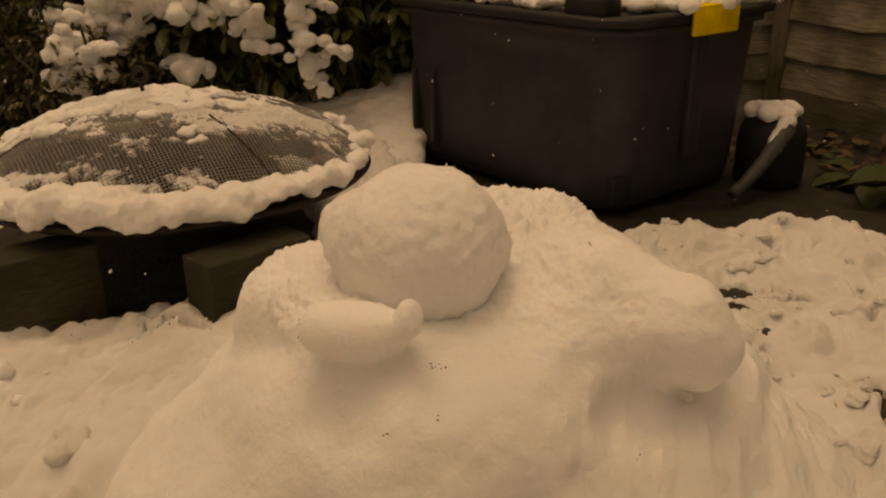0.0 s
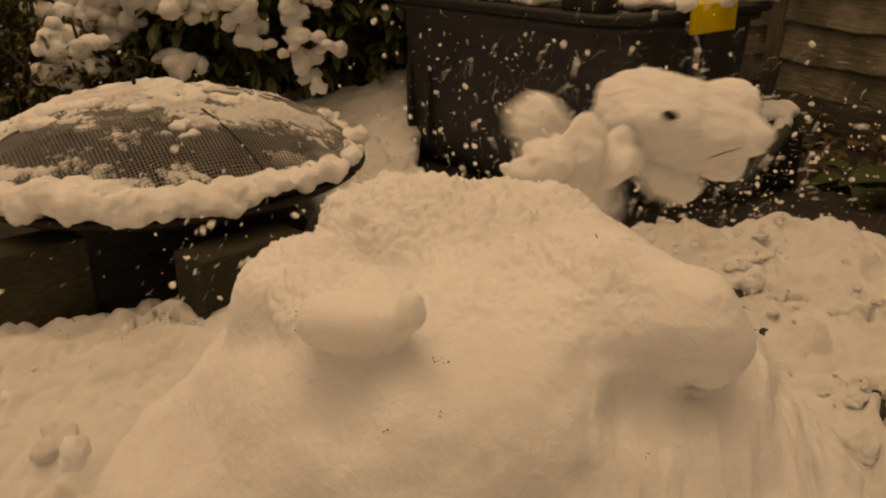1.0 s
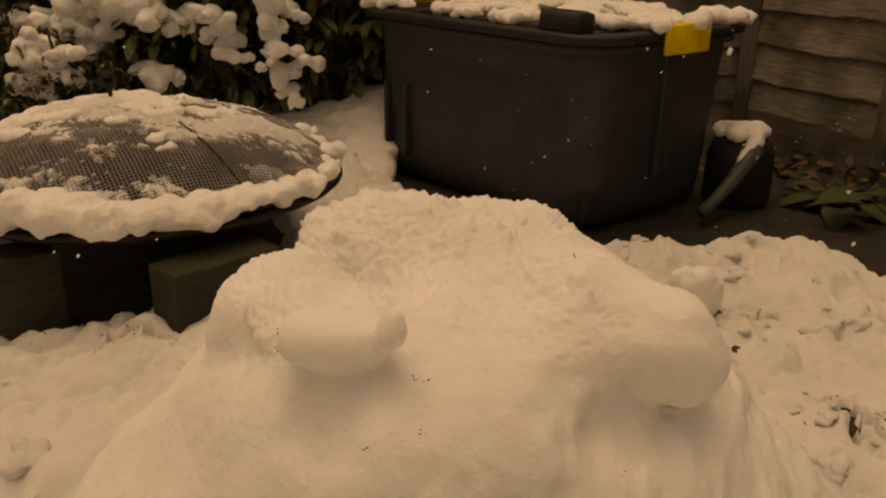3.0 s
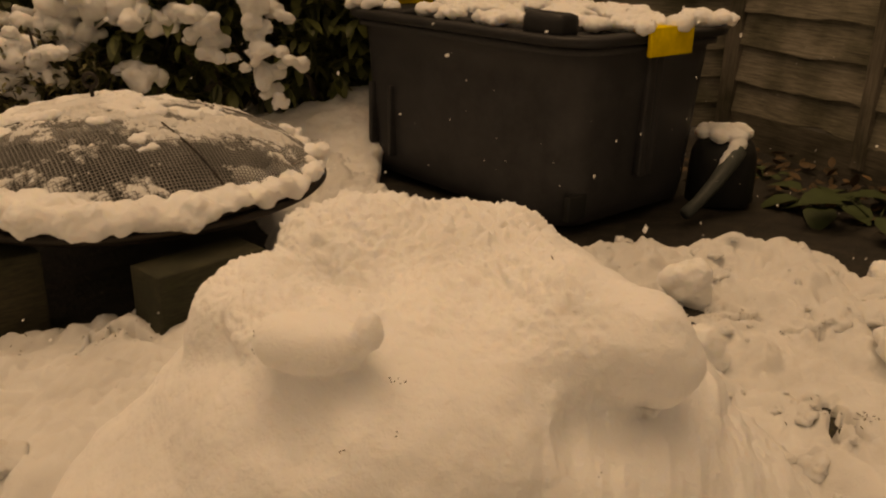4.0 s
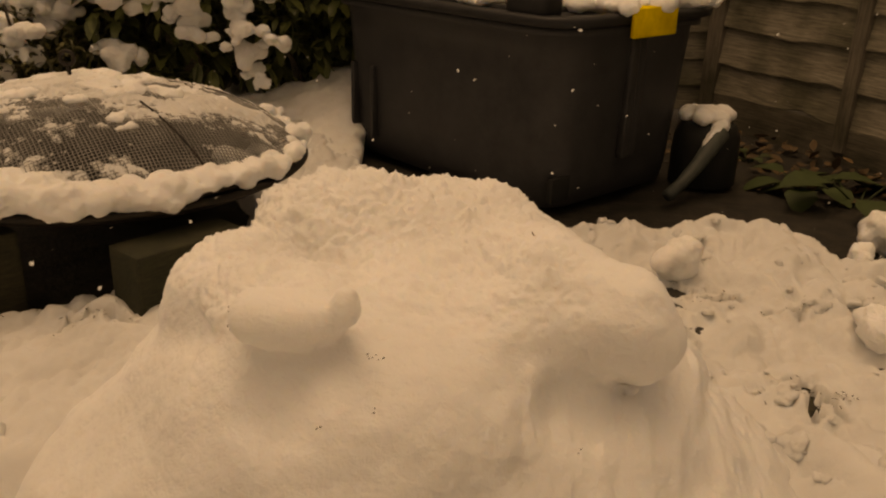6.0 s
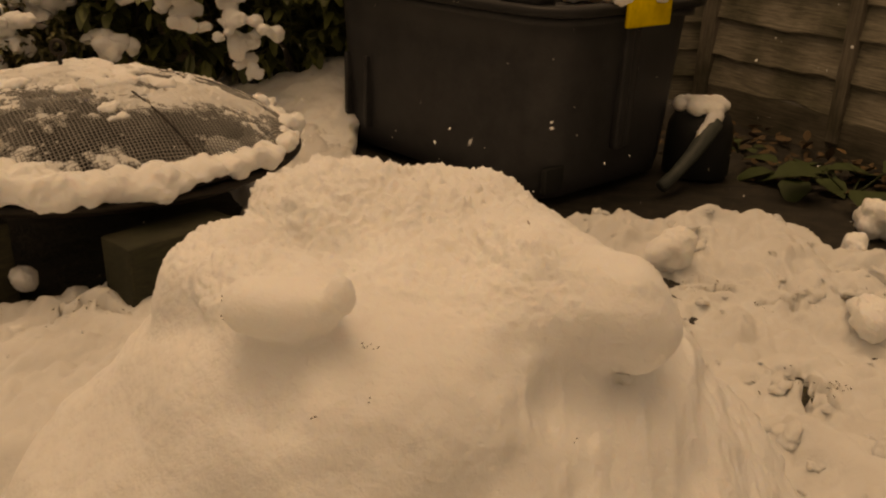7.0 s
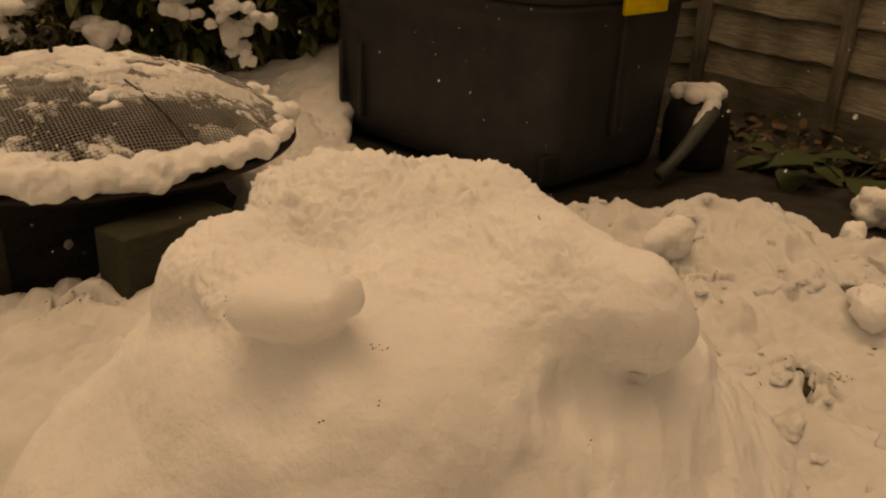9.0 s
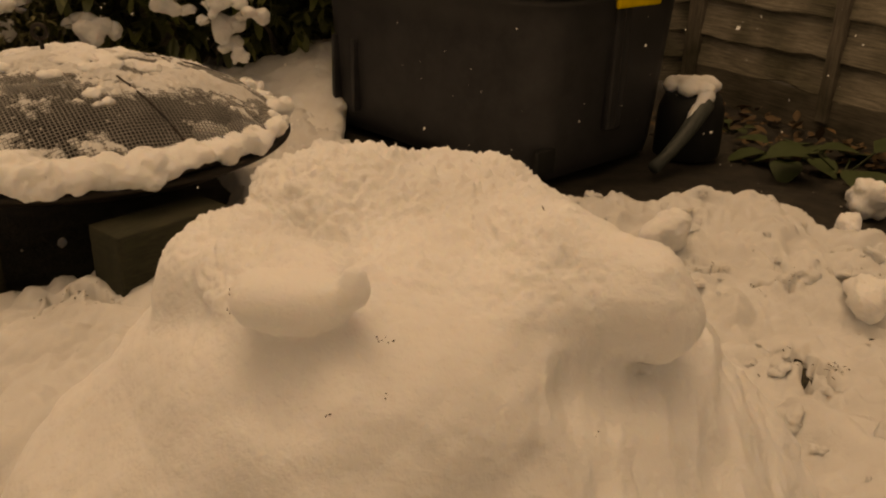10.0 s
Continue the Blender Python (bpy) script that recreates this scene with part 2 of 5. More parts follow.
# ---- ground ----
def bed_grid(x, y):
    """As bed(), for arrays."""
    n = 0.05 * np.sin(7.1 * x + 2) + 0.035 * np.sin(13.7 * y + 4 * x) + 0.02 * np.sin(31 * x + 17 * y)
    front = 1.82 + 0.04 * np.exp(-((x - 0.70) / 0.13) ** 2) - 1.5 * np.maximum(0.0, x - 0.74) - 0.16 * np.maximum(0.0, 0.5 - x)
    a = np.where(x > 0.2, y - front + n * 0.6, -0.3)
    b = 0.36 - np.hypot((x + 0.66) / np.where(x > -0.66, 0.82, 1.3), y - 1.70) + n * 0.4
    along, across = (x - 0.25) * -0.665 + (y - 1.84) * 0.747, (x - 0.25) * 0.747 + (y - 1.84) * 0.665
    c = np.minimum(np.minimum(along + 0.03, 0.79 - along), np.minimum(across + 0.04, 0.6 - across)) + n * 0.3
    return np.maximum(np.maximum(a, b), c)


# places where the trodden snow is worn through to the grass: centre and half extents
BARE = ((0.547, 1.13, 0.035, 0.06), (0.500, 1.475, 0.05, 0.012), (0.430, 1.52, 0.05, 0.014), (0.615, 1.40, 0.035, 0.022), (0.743, 1.43, 0.05, 0.025), (-0.50, 1.26, 0.05, 0.02))


def heights(x, y):
    """The lie of the loose snow, for arrays of places."""
    p = np.stack([x, y, np.zeros_like(x)], -1) + 20
    p = p + 0.03 * np.stack([vnoise(p * 8), vnoise(p * 8 + 31), 0 * x], -1)
    h = 0.012 + 0.020 * vfbm(p * 2.2, 2) + 0.030 * np.abs(vnoise(p * 10)) + 0.017 * np.abs(vnoise(p * 23 + 3)) + 0.010 * np.abs(vnoise(p * 52 + 7)) + 0.004 * vfbm(p * 110, 2)
    tread = np.clip(vfbm(p * 5.5 + 9, 2) * 3, 0, 1)
    h = h - 0.016 * tread
    h = h + 0.05 * np.exp(-(((x + 0.35) / 0.2) ** 2 + ((y - 2.40) / 0.2) ** 2)) + 0.12 * np.exp(-(((x + 0.45) / 0.25) ** 2 + ((y - 2.9) / 0.3) ** 2))
    h = h + 0.006 * np.exp(-(((x - 0.66) / 0.22) ** 2 + ((y - 1.6) / 0.2) ** 2))
    h = h + 0.05 * np.exp(-(((x + 0.30) / 0.22) ** 2 + ((y - 1.0) / 0.3) ** 2))
    for cx, cy, sx, sy in BARE:
        g = np.exp(-(((x - cx) / sx) ** 2 + ((y - cy) / sy) ** 2))
        h = h - 0.075 * np.clip((g - 0.40 + 0.8 * vfbm(p * 95 + 5, 2)) * 3, 0, 1) * (g > 0.08)
    k = bed_grid(x, y)
    return h - 0.10 * np.clip((k + 0.035) / 0.07, 0, 1)


def snow_height(x, y):
    return float(heights(np.array([x]), np.array([y]))[0])


def make_ground():
    bm = bmesh.new()
    bmesh.ops.create_grid(bm, x_segments=100, y_segments=100, size=1.0)
    for v in bm.verts:
        r = max(abs(v.co.x), abs(v.co.y))
        s = 3.2 + 400 * max(0.0, r - 0.8) ** 2 * 12
        v.co = Vector((v.co.x * s, v.co.y * s + 1.4, 0))
        if r < 0.8:
            v.co.z = 0.012 * fbm(v.co * 6, 4) - 0.006
    tagged(link_mesh("ground", bm, SOIL), "dark wet soil of a garden bed", "ground", kind="structure")
    nx, ny = 640, 560
    a, b = np.meshgrid(np.linspace(-1, 1, nx), np.linspace(0, 1, ny))
    x, y = (1.9 * a * (0.55 + 0.45 * np.abs(a) ** 1.5)).ravel(), (-1.2 + 4.6 * b ** 0.9).ravel()
    z = heights(x, y)
    k = (np.arange(ny - 1)[:, None] * nx + np.arange(nx - 1)[None, :]).ravel()
    k = k[np.max([z[k], z[k + 1], z[k + nx], z[k + nx + 1]], axis=0) > -0.03]
    verts, faces = np.stack([x, y, z], -1), np.stack([k, k + 1, k + nx + 1, k + nx], -1)
    tagged(arrays("snow_cover", verts, faces, LOOSE), "trodden lumpy snow lying over a garden lawn", "snow", kind="structure")
    far_n = 40
    verts, faces = [], []
    for j in range(far_n):
        for i in range(far_n):
            x, y = (i / (far_n - 1) * 2 - 1), (j / (far_n - 1) * 2 - 1)
            verts.append((x * 60, y * 60, 0.015 if max(abs(x), abs(y)) > 0.06 else -0.05))
    for j in range(far_n - 1):
        for i in range(far_n - 1):
            k = j * far_n + i
            faces.append((k, k + 1, k + far_n + 1, k + far_n))
    tagged(arrays("snow_field", verts, faces, LOOSE), "even snow lying over the garden further off", "snow", kind="structure")


make_ground()

# ---- the mound ----
MOUND = [
    ((0.00, 0.62, 0.10), (0.34, 0.29, 0.21), 0.06),
    ((-0.018, 0.555, 0.235), (0.262, 0.200, 0.172), 0.06),
    ((-0.012, 0.56, 0.33), (0.165, 0.140, 0.100), 0.04),
    ((-0.035, 0.50, 0.385), (0.105, 0.082, 0.058), 0.035),
    ((0.03, 0.575, 0.40), (0.085, 0.10, 0.052), 0.03),
    ((-0.035, 0.625, 0.418), (0.092, 0.066, 0.050), 0.02),
    ((-0.055, 0.640, 0.443), (0.062, 0.045, 0.026), 0.012),
    ((0.020, 0.655, 0.434), (0.050, 0.040, 0.027), 0.015),
    ((0.058, 0.630, 0.426), (0.045, 0.045, 0.024), 0.02),
    ((-0.122, 0.570, 0.416), (0.044, 0.050, 0.033), 0.012),
    ((0.078, 0.55, 0.432), (0.034, 0.050, 0.024), 0.02),
    ((-0.132, 0.560, 0.345), (0.050, 0.07, 0.050), 0.04),
    ((0.062, 0.545, 0.448), (0.022, 0.016, 0.012), 0.012),
]


# the ledge and the overhanging knob, melted into the mound, and hollows pressed into its face (last number below nought)
LOBES = [
    ((-0.068, 0.483, 0.427), (0.035, 0.030, 0.027), 0.016),
    ((-0.067, 0.460, 0.453), (0.026, 0.014, 0.014), 0.009),
    ((-0.042, 0.453, 0.464), (0.0080, 0.009, 0.0105), 0.008),
    ((-0.088, 0.462, 0.455), (0.013, 0.012, 0.011), 0.010),
    ((-0.092, 0.516, 0.437), (0.038, 0.032, 0.017), 0.018),
    ((0.052, 0.562, 0.452), (0.026, 0.022, 0.012), 0.012),
    ((0.110, 0.560, 0.330), (0.080, 0.090, 0.080), 0.030),
    ((0.150, 0.580, 0.265), (0.095, 0.095, 0.085), 0.040),
    ((0.109, 0.502, 0.430), (0.032, 0.032, 0.033), 0.006),
    ((0.084, 0.530, 0.440), (0.030, 0.034, 0.021), 0.025),
    ((0.058, 0.515, 0.424), (0.036, 0.036, 0.026), 0.025),
    ((0.096, 0.462, 0.402), (0.028, 0.016, 0.013), -0.018),
    ((-0.088, 0.420, 0.420), (0.026, 0.018, 0.016), -0.020),
    ((-0.038, 0.394, 0.402), (0.028, 0.022, 0.018), -0.020),
]


def settle(blobs, p, rounds):
    """Draws points on to the melted skin of the blobs."""
    h = 0.0008
    for _ in range(rounds):
        f = field(blobs, p)
        g = np.stack([field(blobs, p + h * e) - f for e in np.eye(3)], -1)
        g = g / (np.linalg.norm(g, axis=1)[:, None] + 1e-9)
        p = p - g * np.clip(f, -0.004, 0.004)[:, None]
    return p


def make_mound():
    centre = np.array((-0.01, 0.60, 0.30))
    p, f = shell(MOUND, centre, 361, 560, 0.6, -1.0)
    verts, faces = [p], [f]
    for c, size, k in LOBES:
        if k > 0:
            q, g = shell([((0, 0, 0), size, 0.01)], (0, 0, 0), 40, 80, 0.12, -1.0)
            faces.append(g + sum(len(v) for v in verts))
            verts.append(q + np.array(c))
    lump = arrays("lump", np.concatenate(verts), np.concatenate(faces), SNOW)
    merge(lump, 0.0017, 6)
    me = bpy.data.meshes.new_from_object(lump.evaluated_get(bpy.context.evaluated_depsgraph_get()))
    bpy.data.objects.remove(lump)
    me.name = "snow_mound"
    p = np.empty(len(me.vertices) * 3, np.float32)
    me.vertices.foreach_get("co", p)
    p = p.reshape(-1, 3).astype(float)
    seen = p[:, 2] > 0.28
    p[seen] = settle(MOUND + LOBES, p[seen], 3)
    me.vertices.foreach_set("co", p.astype(np.float32).ravel())
    me.update()
    d = np.empty(len(me.vertices) * 3, np.float32)
    me.vertex_normals.foreach_get("vector", d)
    d = d.reshape(-1, 3).astype(float)
    top = np.clip((p[:, 2] - 0.425) / 0.03, 0, 1) * np.clip((p[:, 1] - 0.46) / 0.06, 0, 1) * np.clip((0.095 - p[:, 0]) / 0.03, 0.15, 1)
    front = np.clip((0.44 - p[:, 2]) / 0.03, 0, 1)
    side = np.clip(p[:, 0] / 0.04, 0, 1)
    warp = p + 0.006 * np.stack([vnoise(p * 60), vnoise(p * 60 + 17), vnoise(p * 60 + 41)], -1)
    plates = np.clip(vfbm(warp * 38 + 2, 3) * 4, -1, 1)
    crumb = np.abs(vnoise(warp * 130 + 9)) + 0.6 * np.abs(vnoise(warp * 270 + 4))
    groove = vfbm(p * np.array((75, 30, 7)), 3)
    p = p + d * (0.0020 * plates * (0.10 + 0.90 * top) + 0.0044 * (crumb - 0.3) * (0.10 + 0.90 * top) + 0.0042 * vfbm(p * 330, 2) * (0.14 + 0.86 * top) + 0.0045 * top
                 + 0.0060 * groove * front * (0.2 + 0.8 * side) + 0.008 * vfbm(p * 20, 3) + 0.004 * vfbm(p * 9 + 3.1, 2))[:, None]
    me.vertices.foreach_set("co", p.astype(np.float32).ravel())
    me.update()
    ob = new("snow_mound", me)
    tagged(ob, "hand-packed mound of snow with rounded lumps on top", "snow mound")
    rng = random.Random(2)
    bm = bmesh.new()
    for x, y, z, n in ((-0.032, 0.434, 0.456, 7), (-0.121, 0.455, 0.462, 5), (-0.103, 0.452, 0.463, 4), (-0.030, 0.40, 0.44, 2), (0.10, 0.42, 0.40, 2), (-0.06, 0.40, 0.43, 2)):
        for _ in range(n):
            q = np.array([[x + rng.gauss(0, 0.0022), y + rng.gauss(0, 0.002), z]])
            w = (q - centre) / np.linalg.norm(q - centre)
            near = p[np.argmin(np.linalg.norm((p - centre) / np.linalg.norm(p - centre, axis=1)[:, None] - w, axis=1))]
            leaf(bm, Vector(near) + Vector(w[0]) * 0.0006, Vector((rng.gauss(0, 1), rng.gauss(0, 1), rng.gauss(0, 0.5))), Vector(w[0]), rng.uniform(0.0008, 0.0024), 0.0007, 0.1, 0.3)
    tagged(link_mesh("debris", bm, DEBRIS), "tiny dark crumbs of bark on the snow mound", "debris", kind="stuff")


def leaf(bm, base, way, up, length, width, curl=0.25, fold=0.25):
    way = way.normalized()
    side = way.cross(up)
    if side.length < 1e-4:
        side = way.cross(Vector((1, 0, 0)))
    side.normalize()
    nrm = side.cross(way)
    prof = ((0.0, 0.06), (0.25, 0.8), (0.55, 1.0), (0.82, 0.6), (1.0, 0.03))
    rows = []
    for u, w in prof:
        c = base + way * (length * u) - nrm * (curl * length * u * u)
        s = side * (width * 0.5 * w)
        lift = nrm * (fold * width * 0.5 * w)
        rows.append((bm.verts.new(c + s + lift), bm.verts.new(c), bm.verts.new(c - s + lift)))
    for a, b in zip(rows, rows[1:]):
        bm.faces.new((a[0], b[0], b[1], a[1]))
        bm.faces.new((a[1], b[1], b[2], a[2]))


make_mound()


def snow_lump(name, seed, size, squash=(1, 1, 1), detail=48, mat=None, knobs=7, rough=0.10, core=0.8, fine=0.11, bite=None):
    """A broken lump of packed snow round its own origin, size in metres from side to side."""
    rng = random.Random(seed)
    r = size / 2
    blobs = [((0, 0, 0), (r * core, r * core, r * core), r * 0.1)]
    for _ in range(knobs):
        d = Vector((rng.gauss(0, 1), rng.gauss(0, 1), rng.gauss(0, 1))).normalized() * r * rng.uniform(0.35, 0.62)
        s = r * rng.uniform(0.28, 0.5) * (1.3 - 0.35 * core)
        blobs.append((tuple(d), (s, s * rng.uniform(0.7, 1.1), s * rng.uniform(0.7, 1.1)), r * 0.25))
    if bite:
        blobs.append(bite)
    p, f = shell(blobs, (0, 0, 0), detail, detail * 2, r * 1.3, -1.0, [(0.9 / r, r * rough, 3), (3.2 / r, r * fine, 3), (140, min(0.0025, r * 0.06), 3)])
    p = p * np.array(squash)
    ob = arrays(name, p, f, mat or SNOW)
    return ob


# ---- storage tub ----
TL, TW, TH = 0.80, 0.57, 0.43


def rounded(l, w, r, n=6):
    out = []
    for cx, cy, a0 in ((l - r, w - r, 0), (r, w - r, 90), (r, r, 180), (l - r, r, 270)):
        for k in range(n + 1):
            a = radians(a0 + 90 * k / n)
            out.append((cx + r * math.cos(a), cy + r * math.sin(a)))
    return out


def loft(bm, rings, close_top=False, close_bottom=False):
    vs = [[bm.verts.new(p) for p in ring] for ring in rings]
    n = len(vs[0])
    for a, b in zip(vs, vs[1:]):
        for k in range(n):
            bm.faces.new((a[k], a[(k + 1) % n], b[(k + 1) % n], b[k]))
    if close_bottom:
        bm.faces.new(vs[0][::-1])
    if close_top:
        bm.faces.new(vs[-1])


def tub_ring(z, inset, r):
    return [(x + inset, y + inset, z) for x, y in rounded(TL - 2 * inset, TW - 2 * inset, r)]


def make_tub():
    """x runs along the long side from the corner nearest the mound, y along the short side."""
    tub = empty("storage_tub", Matrix(((-0.698, 0.773, 0, 0.25), (0.784, 0.688, 0, 1.84), (0, 0, 1.07, 0.004), (0, 0, 0, 1))))
    tagged(tub, "large black plastic storage tub with snow on its lid", "storage tub")
    bm = bmesh.new()
    t = 0.062
    rings = [tub_ring(0.0, 0.05 + TH * t, 0.06), tub_ring(0.012, 0.022 + TH * t, 0.075)]
    for z in (0.05, 0.1, 0.2, 0.3, 0.375):
        rings.append(tub_ring(z, 0.02 + (TH - z) * t * 0.85, 0.085))
    rings += [tub_ring(0.378, 0.006, 0.09), tub_ring(0.392, 0.006, 0.09), tub_ring(0.394, 0.018, 0.085)]
    loft(bm, rings, True, True)
    part("body", bm, TUB, tub)
    bm = bmesh.new()
    loft(bm, [tub_ring(0.395, -0.004, 0.095), tub_ring(0.398, -0.012, 0.10), tub_ring(0.411, -0.014, 0.10), tub_ring(0.416, -0.008, 0.10),
              tub_ring(0.416, 0.028, 0.085), tub_ring(0.407, 0.034, 0.08), tub_ring(0.407, 0.07, 0.07), tub_ring(0.414, 0.08, 0.06)], True, True)
    lid = part("lid", bm, LID, tub)
    for k, (x0, w) in enumerate(((0.10, 0.13), (0.34, 0.13), (0.58, 0.13))):
        bm = bmesh.new()
        box(bm, x0, x0 + w, 0.03, 0.5, 0.40, 0.424, 0.008)
        part("lid_rib", bm, LID, lid)
    for side, y in (("x", 0.265),):
        bm = bmesh.new()
        box(bm, -0.030, -0.018, y - 0.070, y + 0.082, 0.370, 0.428, 0.005)
        box(bm, -0.030, 0.02, y - 0.065, y + 0.077, 0.421, 0.430, 0.003)
        part("clip", bm, YELLOW, tub, "bright yellow plastic lid clip")
    bm = bmesh.new()
    box(bm, TL + 0.018, TL + 0.030, 0.19, 0.33, 0.372, 0.432, 0.005)
    part("clip", bm, YELLOW, tub, "bright yellow plastic lid clip")
    for y, deep in ((0.262, 0.016), (0.292, 0.020)):
        bm = bmesh.new()
        box(bm, deep, 0.036, y, y + 0.028, 0.10, 0.372, 0.005)
        part("rib", bm, TUB, tub)
    for x in (0.62, 0.70):
        bm = bmesh.new()
        box(bm, x, x + 0.012, 0.018, 0.05, 0.06, 0.24, 0.004)
        part("rib", bm, TUB, tub)
    bm = bmesh.new()
    box(bm, 0.06, 0.17, 0.012, 0.075, 0.405, 0.456, 0.016)
    part("lid_handle", bm, LID, lid)
    # no hollow here: a slightly proud block, its darker colour painting the recess's shade
    bm = bmesh.new()
    box(bm, 0.036, 0.05, 0.05, 0.11, 0.03, 0.085, 0.003)
    part("recess_shade", bm, CAN, tub)
    return tub


TUB_OB = make_tub()


def tub_point(u, w, z=0.436):
    return (0.25 - 0.698 * u + 0.773 * w, 1.84 + 0.784 * u + 0.688 * w, z)


def lid_snow():
    rng = random.Random(5)
    spots = [(0.76, 0.03, 0.06, 0.05), (0.70, 0.02, 0.04, 0.035), (0.66, 0.06, 0.03, 0.03), (0.46, 0.05, 0.16, 0.06), (0.28, 0.05, 0.12, 0.05), (0.22, 0.10, 0.18, 0.06),
             (0.12, 0.16, 0.12, 0.06), (0.06, 0.22, 0.10, 0.07), (0.05, 0.29, 0.09, 0.06), (0.03, 0.47, 0.12, 0.07), (0.08, 0.52, 0.08, 0.05), (0.5, 0.2, 0.26, 0.12), (0.25, 0.25, 0.16, 0.10),
             (0.6, 0.38, 0.3, 0.2), (0.3, 0.42, 0.3, 0.16), (0.14, 0.36, 0.14, 0.1), (-0.005, 0.21, 0.05, 0.06), (-0.005, 0.31, 0.05, 0.05), (0.02, 0.55, 0.06, 0.05)]
    for u, w, l, d in spots:
        balls = []
        for _ in range(max(5, int(l * d * 2600))):
            a, r = rng.uniform(0, math.tau), math.sqrt(rng.random())
            s = rng.uniform(0.009, 0.021)
            x, y, z = tub_point(u + math.cos(a) * r * l * 0.45, w + math.sin(a) * r * d * 0.5, 0.458 + rng.uniform(-0.002, 0.012))
            balls.append((x, y, z, s * 1.25, s * 1.25, s * 0.9))
        cluster("lid_snow", "wet snow lying in clumps on the tub's lid", balls, 0.004, 4, 0.013, 0.008)



lid_snow()


# ---- fire pit ----
PX, PY, PR, PZ = -0.64, 1.70, 0.385, 0.19


def dome(r):
    return PZ + 0.012 + 0.125 * max(0.0, 1 - (r / 0.37) ** 2) ** 0.8


def make_fire_pit():
    pit = empty("fire_pit", Matrix.Translation((PX, PY, 0)))
    tagged(pit, "round black steel fire pit under a snowy mesh dome", "fire pit")
    n = 96

    def ring(r, z):
        return [(r * math.cos(math.tau * k / n), r * math.sin(math.tau * k / n), z) for k in range(n)]

    bm = bmesh.new()
    loft(bm, [ring(0.05, 0.147), ring(0.29, 0.148), ring(0.345, 0.158), ring(0.365, PZ - 0.012), ring(0.36, PZ - 0.012), ring(0.33, 0.165), ring(0.05, 0.155)], True, True)
    part("bowl", bm, IRON, pit)
    bm = bmesh.new()
    loft(bm, [ring(0.355, PZ - 0.014), ring(PR, PZ - 0.012), ring(PR + 0.004, PZ - 0.008), ring(PR, PZ - 0.002), ring(0.355, PZ), ring(0.355, PZ - 0.014)])
    part("rim", bm, IRON, pit)
    # woven mesh dome: two families of fine wires
    bm = bmesh.new()
    step, R = 0.0066, 0.368
    for fam in (0, 1):
        k = -R + step
        while k < R - step:
            h = math.sqrt(R * R - k * k)
            m = max(6, int(h / 0.03) * 2)
            prev = None
            for j in range(m + 1):
                s = -h + 2 * h * j / m
                x, y = (k, s) if fam else (s, k)
                c, sn = math.cos(0.62), math.sin(0.62)
                x, y = x * c - y * sn, x * sn + y * c
                z = dome(math.hypot(x, y)) + (0.0006 if (j + fam) % 2 else -0.0006)
                d = Vector((c, sn, 0)) if fam else Vector((-sn, c, 0))
                w = 0.0010
                cur = [bm.verts.new(Vector((x, y, z)) + d * w), bm.verts.new(Vector((x, y, z + 1.4 * w))), bm.verts.new(Vector((x, y, z)) - d * w)]
                if prev:
                    bm.faces.new((prev[0], cur[0], cur[1], prev[1]))
                    bm.faces.new((prev[1], cur[1], cur[2], prev[2]))
                prev = cur
            k += step
    cover = part("mesh_cover", bm, WIRE, pit, "woven wire spark guard dome", False)
    bm = bmesh.new()
    loft(bm, [ring(0.362, PZ + 0.002), ring(0.374, PZ + 0.002), ring(0.374, PZ + 0.016), ring(0.362, PZ + 0.016), ring(0.362, PZ + 0.002)])
    part("cover_band", bm, IRON, cover)
    for a in (0.6, 2.2, 3.7, 5.55):
        bm = bmesh.new()
        tube(bm, [(0.372 * k / 8 * math.cos(a), 0.372 * k / 8 * math.sin(a), dome(0.372 * k / 8) + 0.001) for k in range(9)], [0.0024] * 9, 6)
        part("cover_strap", bm, IRON, cover)
    bm = bmesh.new()
    hx, hy, hz = -0.05, 0.0, dome(0.05)
    tube(bm, [(hx, hy, hz - 0.01), (hx - 0.003, hy, hz + 0.03)], [0.004, 0.004], 8)
    pts = [(hx - 0.003 + 0.013 * math.sin(math.tau * k / 14), hy, hz + 0.043 - 0.013 * math.cos(math.tau * k / 14)) for k in range(15)]
    tube(bm, pts, [0.004] * 15, 8)
    part("lifting_ring", bm, IRON, cover)
    # snow ring on the rim and thin drifts over the mesh are snow of its own
    rng = random.Random(3)
    balls = []
    for k in range(700):
        a = rng.uniform(0, math.tau)
        q = Vector((math.cos(a) * 2.6, math.sin(a) * 2.6, 0))
        amount = (0.85 + 0.5 * noise.noise(q * 1.6)) * (0.68 + 0.42 * math.cos(a - radians(-108)))
        s = rng.uniform(0.015, 0.026) * amount
        r = rng.uniform(0.335, 0.388)
        balls.append((PX + r * math.cos(a), PY + r * math.sin(a), PZ + 0.006 + rng.random() * 0.040 * amount, s * 1.2, s * 1.2, s))
    for x, y in ((-0.40, 1.90), (-0.38, 1.96), (-0.34, 1.82), (-0.35, 1.69), (-0.30, 1.68), (-0.36, 1.60), (-0.33, 1.90), (-0.31, 1.57), (-0.30, 1.78), (-0.36, 1.75)):
        for _ in range(4):
            s = rng.uniform(0.012, 0.024)
            balls.append((x + rng.gauss(0, 0.018), y + rng.gauss(0, 0.02), PZ + rng.uniform(0.0, 0.03), s, s, s * 0.9))
    cluster("rim_snow", "thick uneven roll of snow along the fire pit's rim", balls, 0.004, 22, 0.012, 0.008)
    # drifts on the dome, kept where the pattern is high
    res = 420
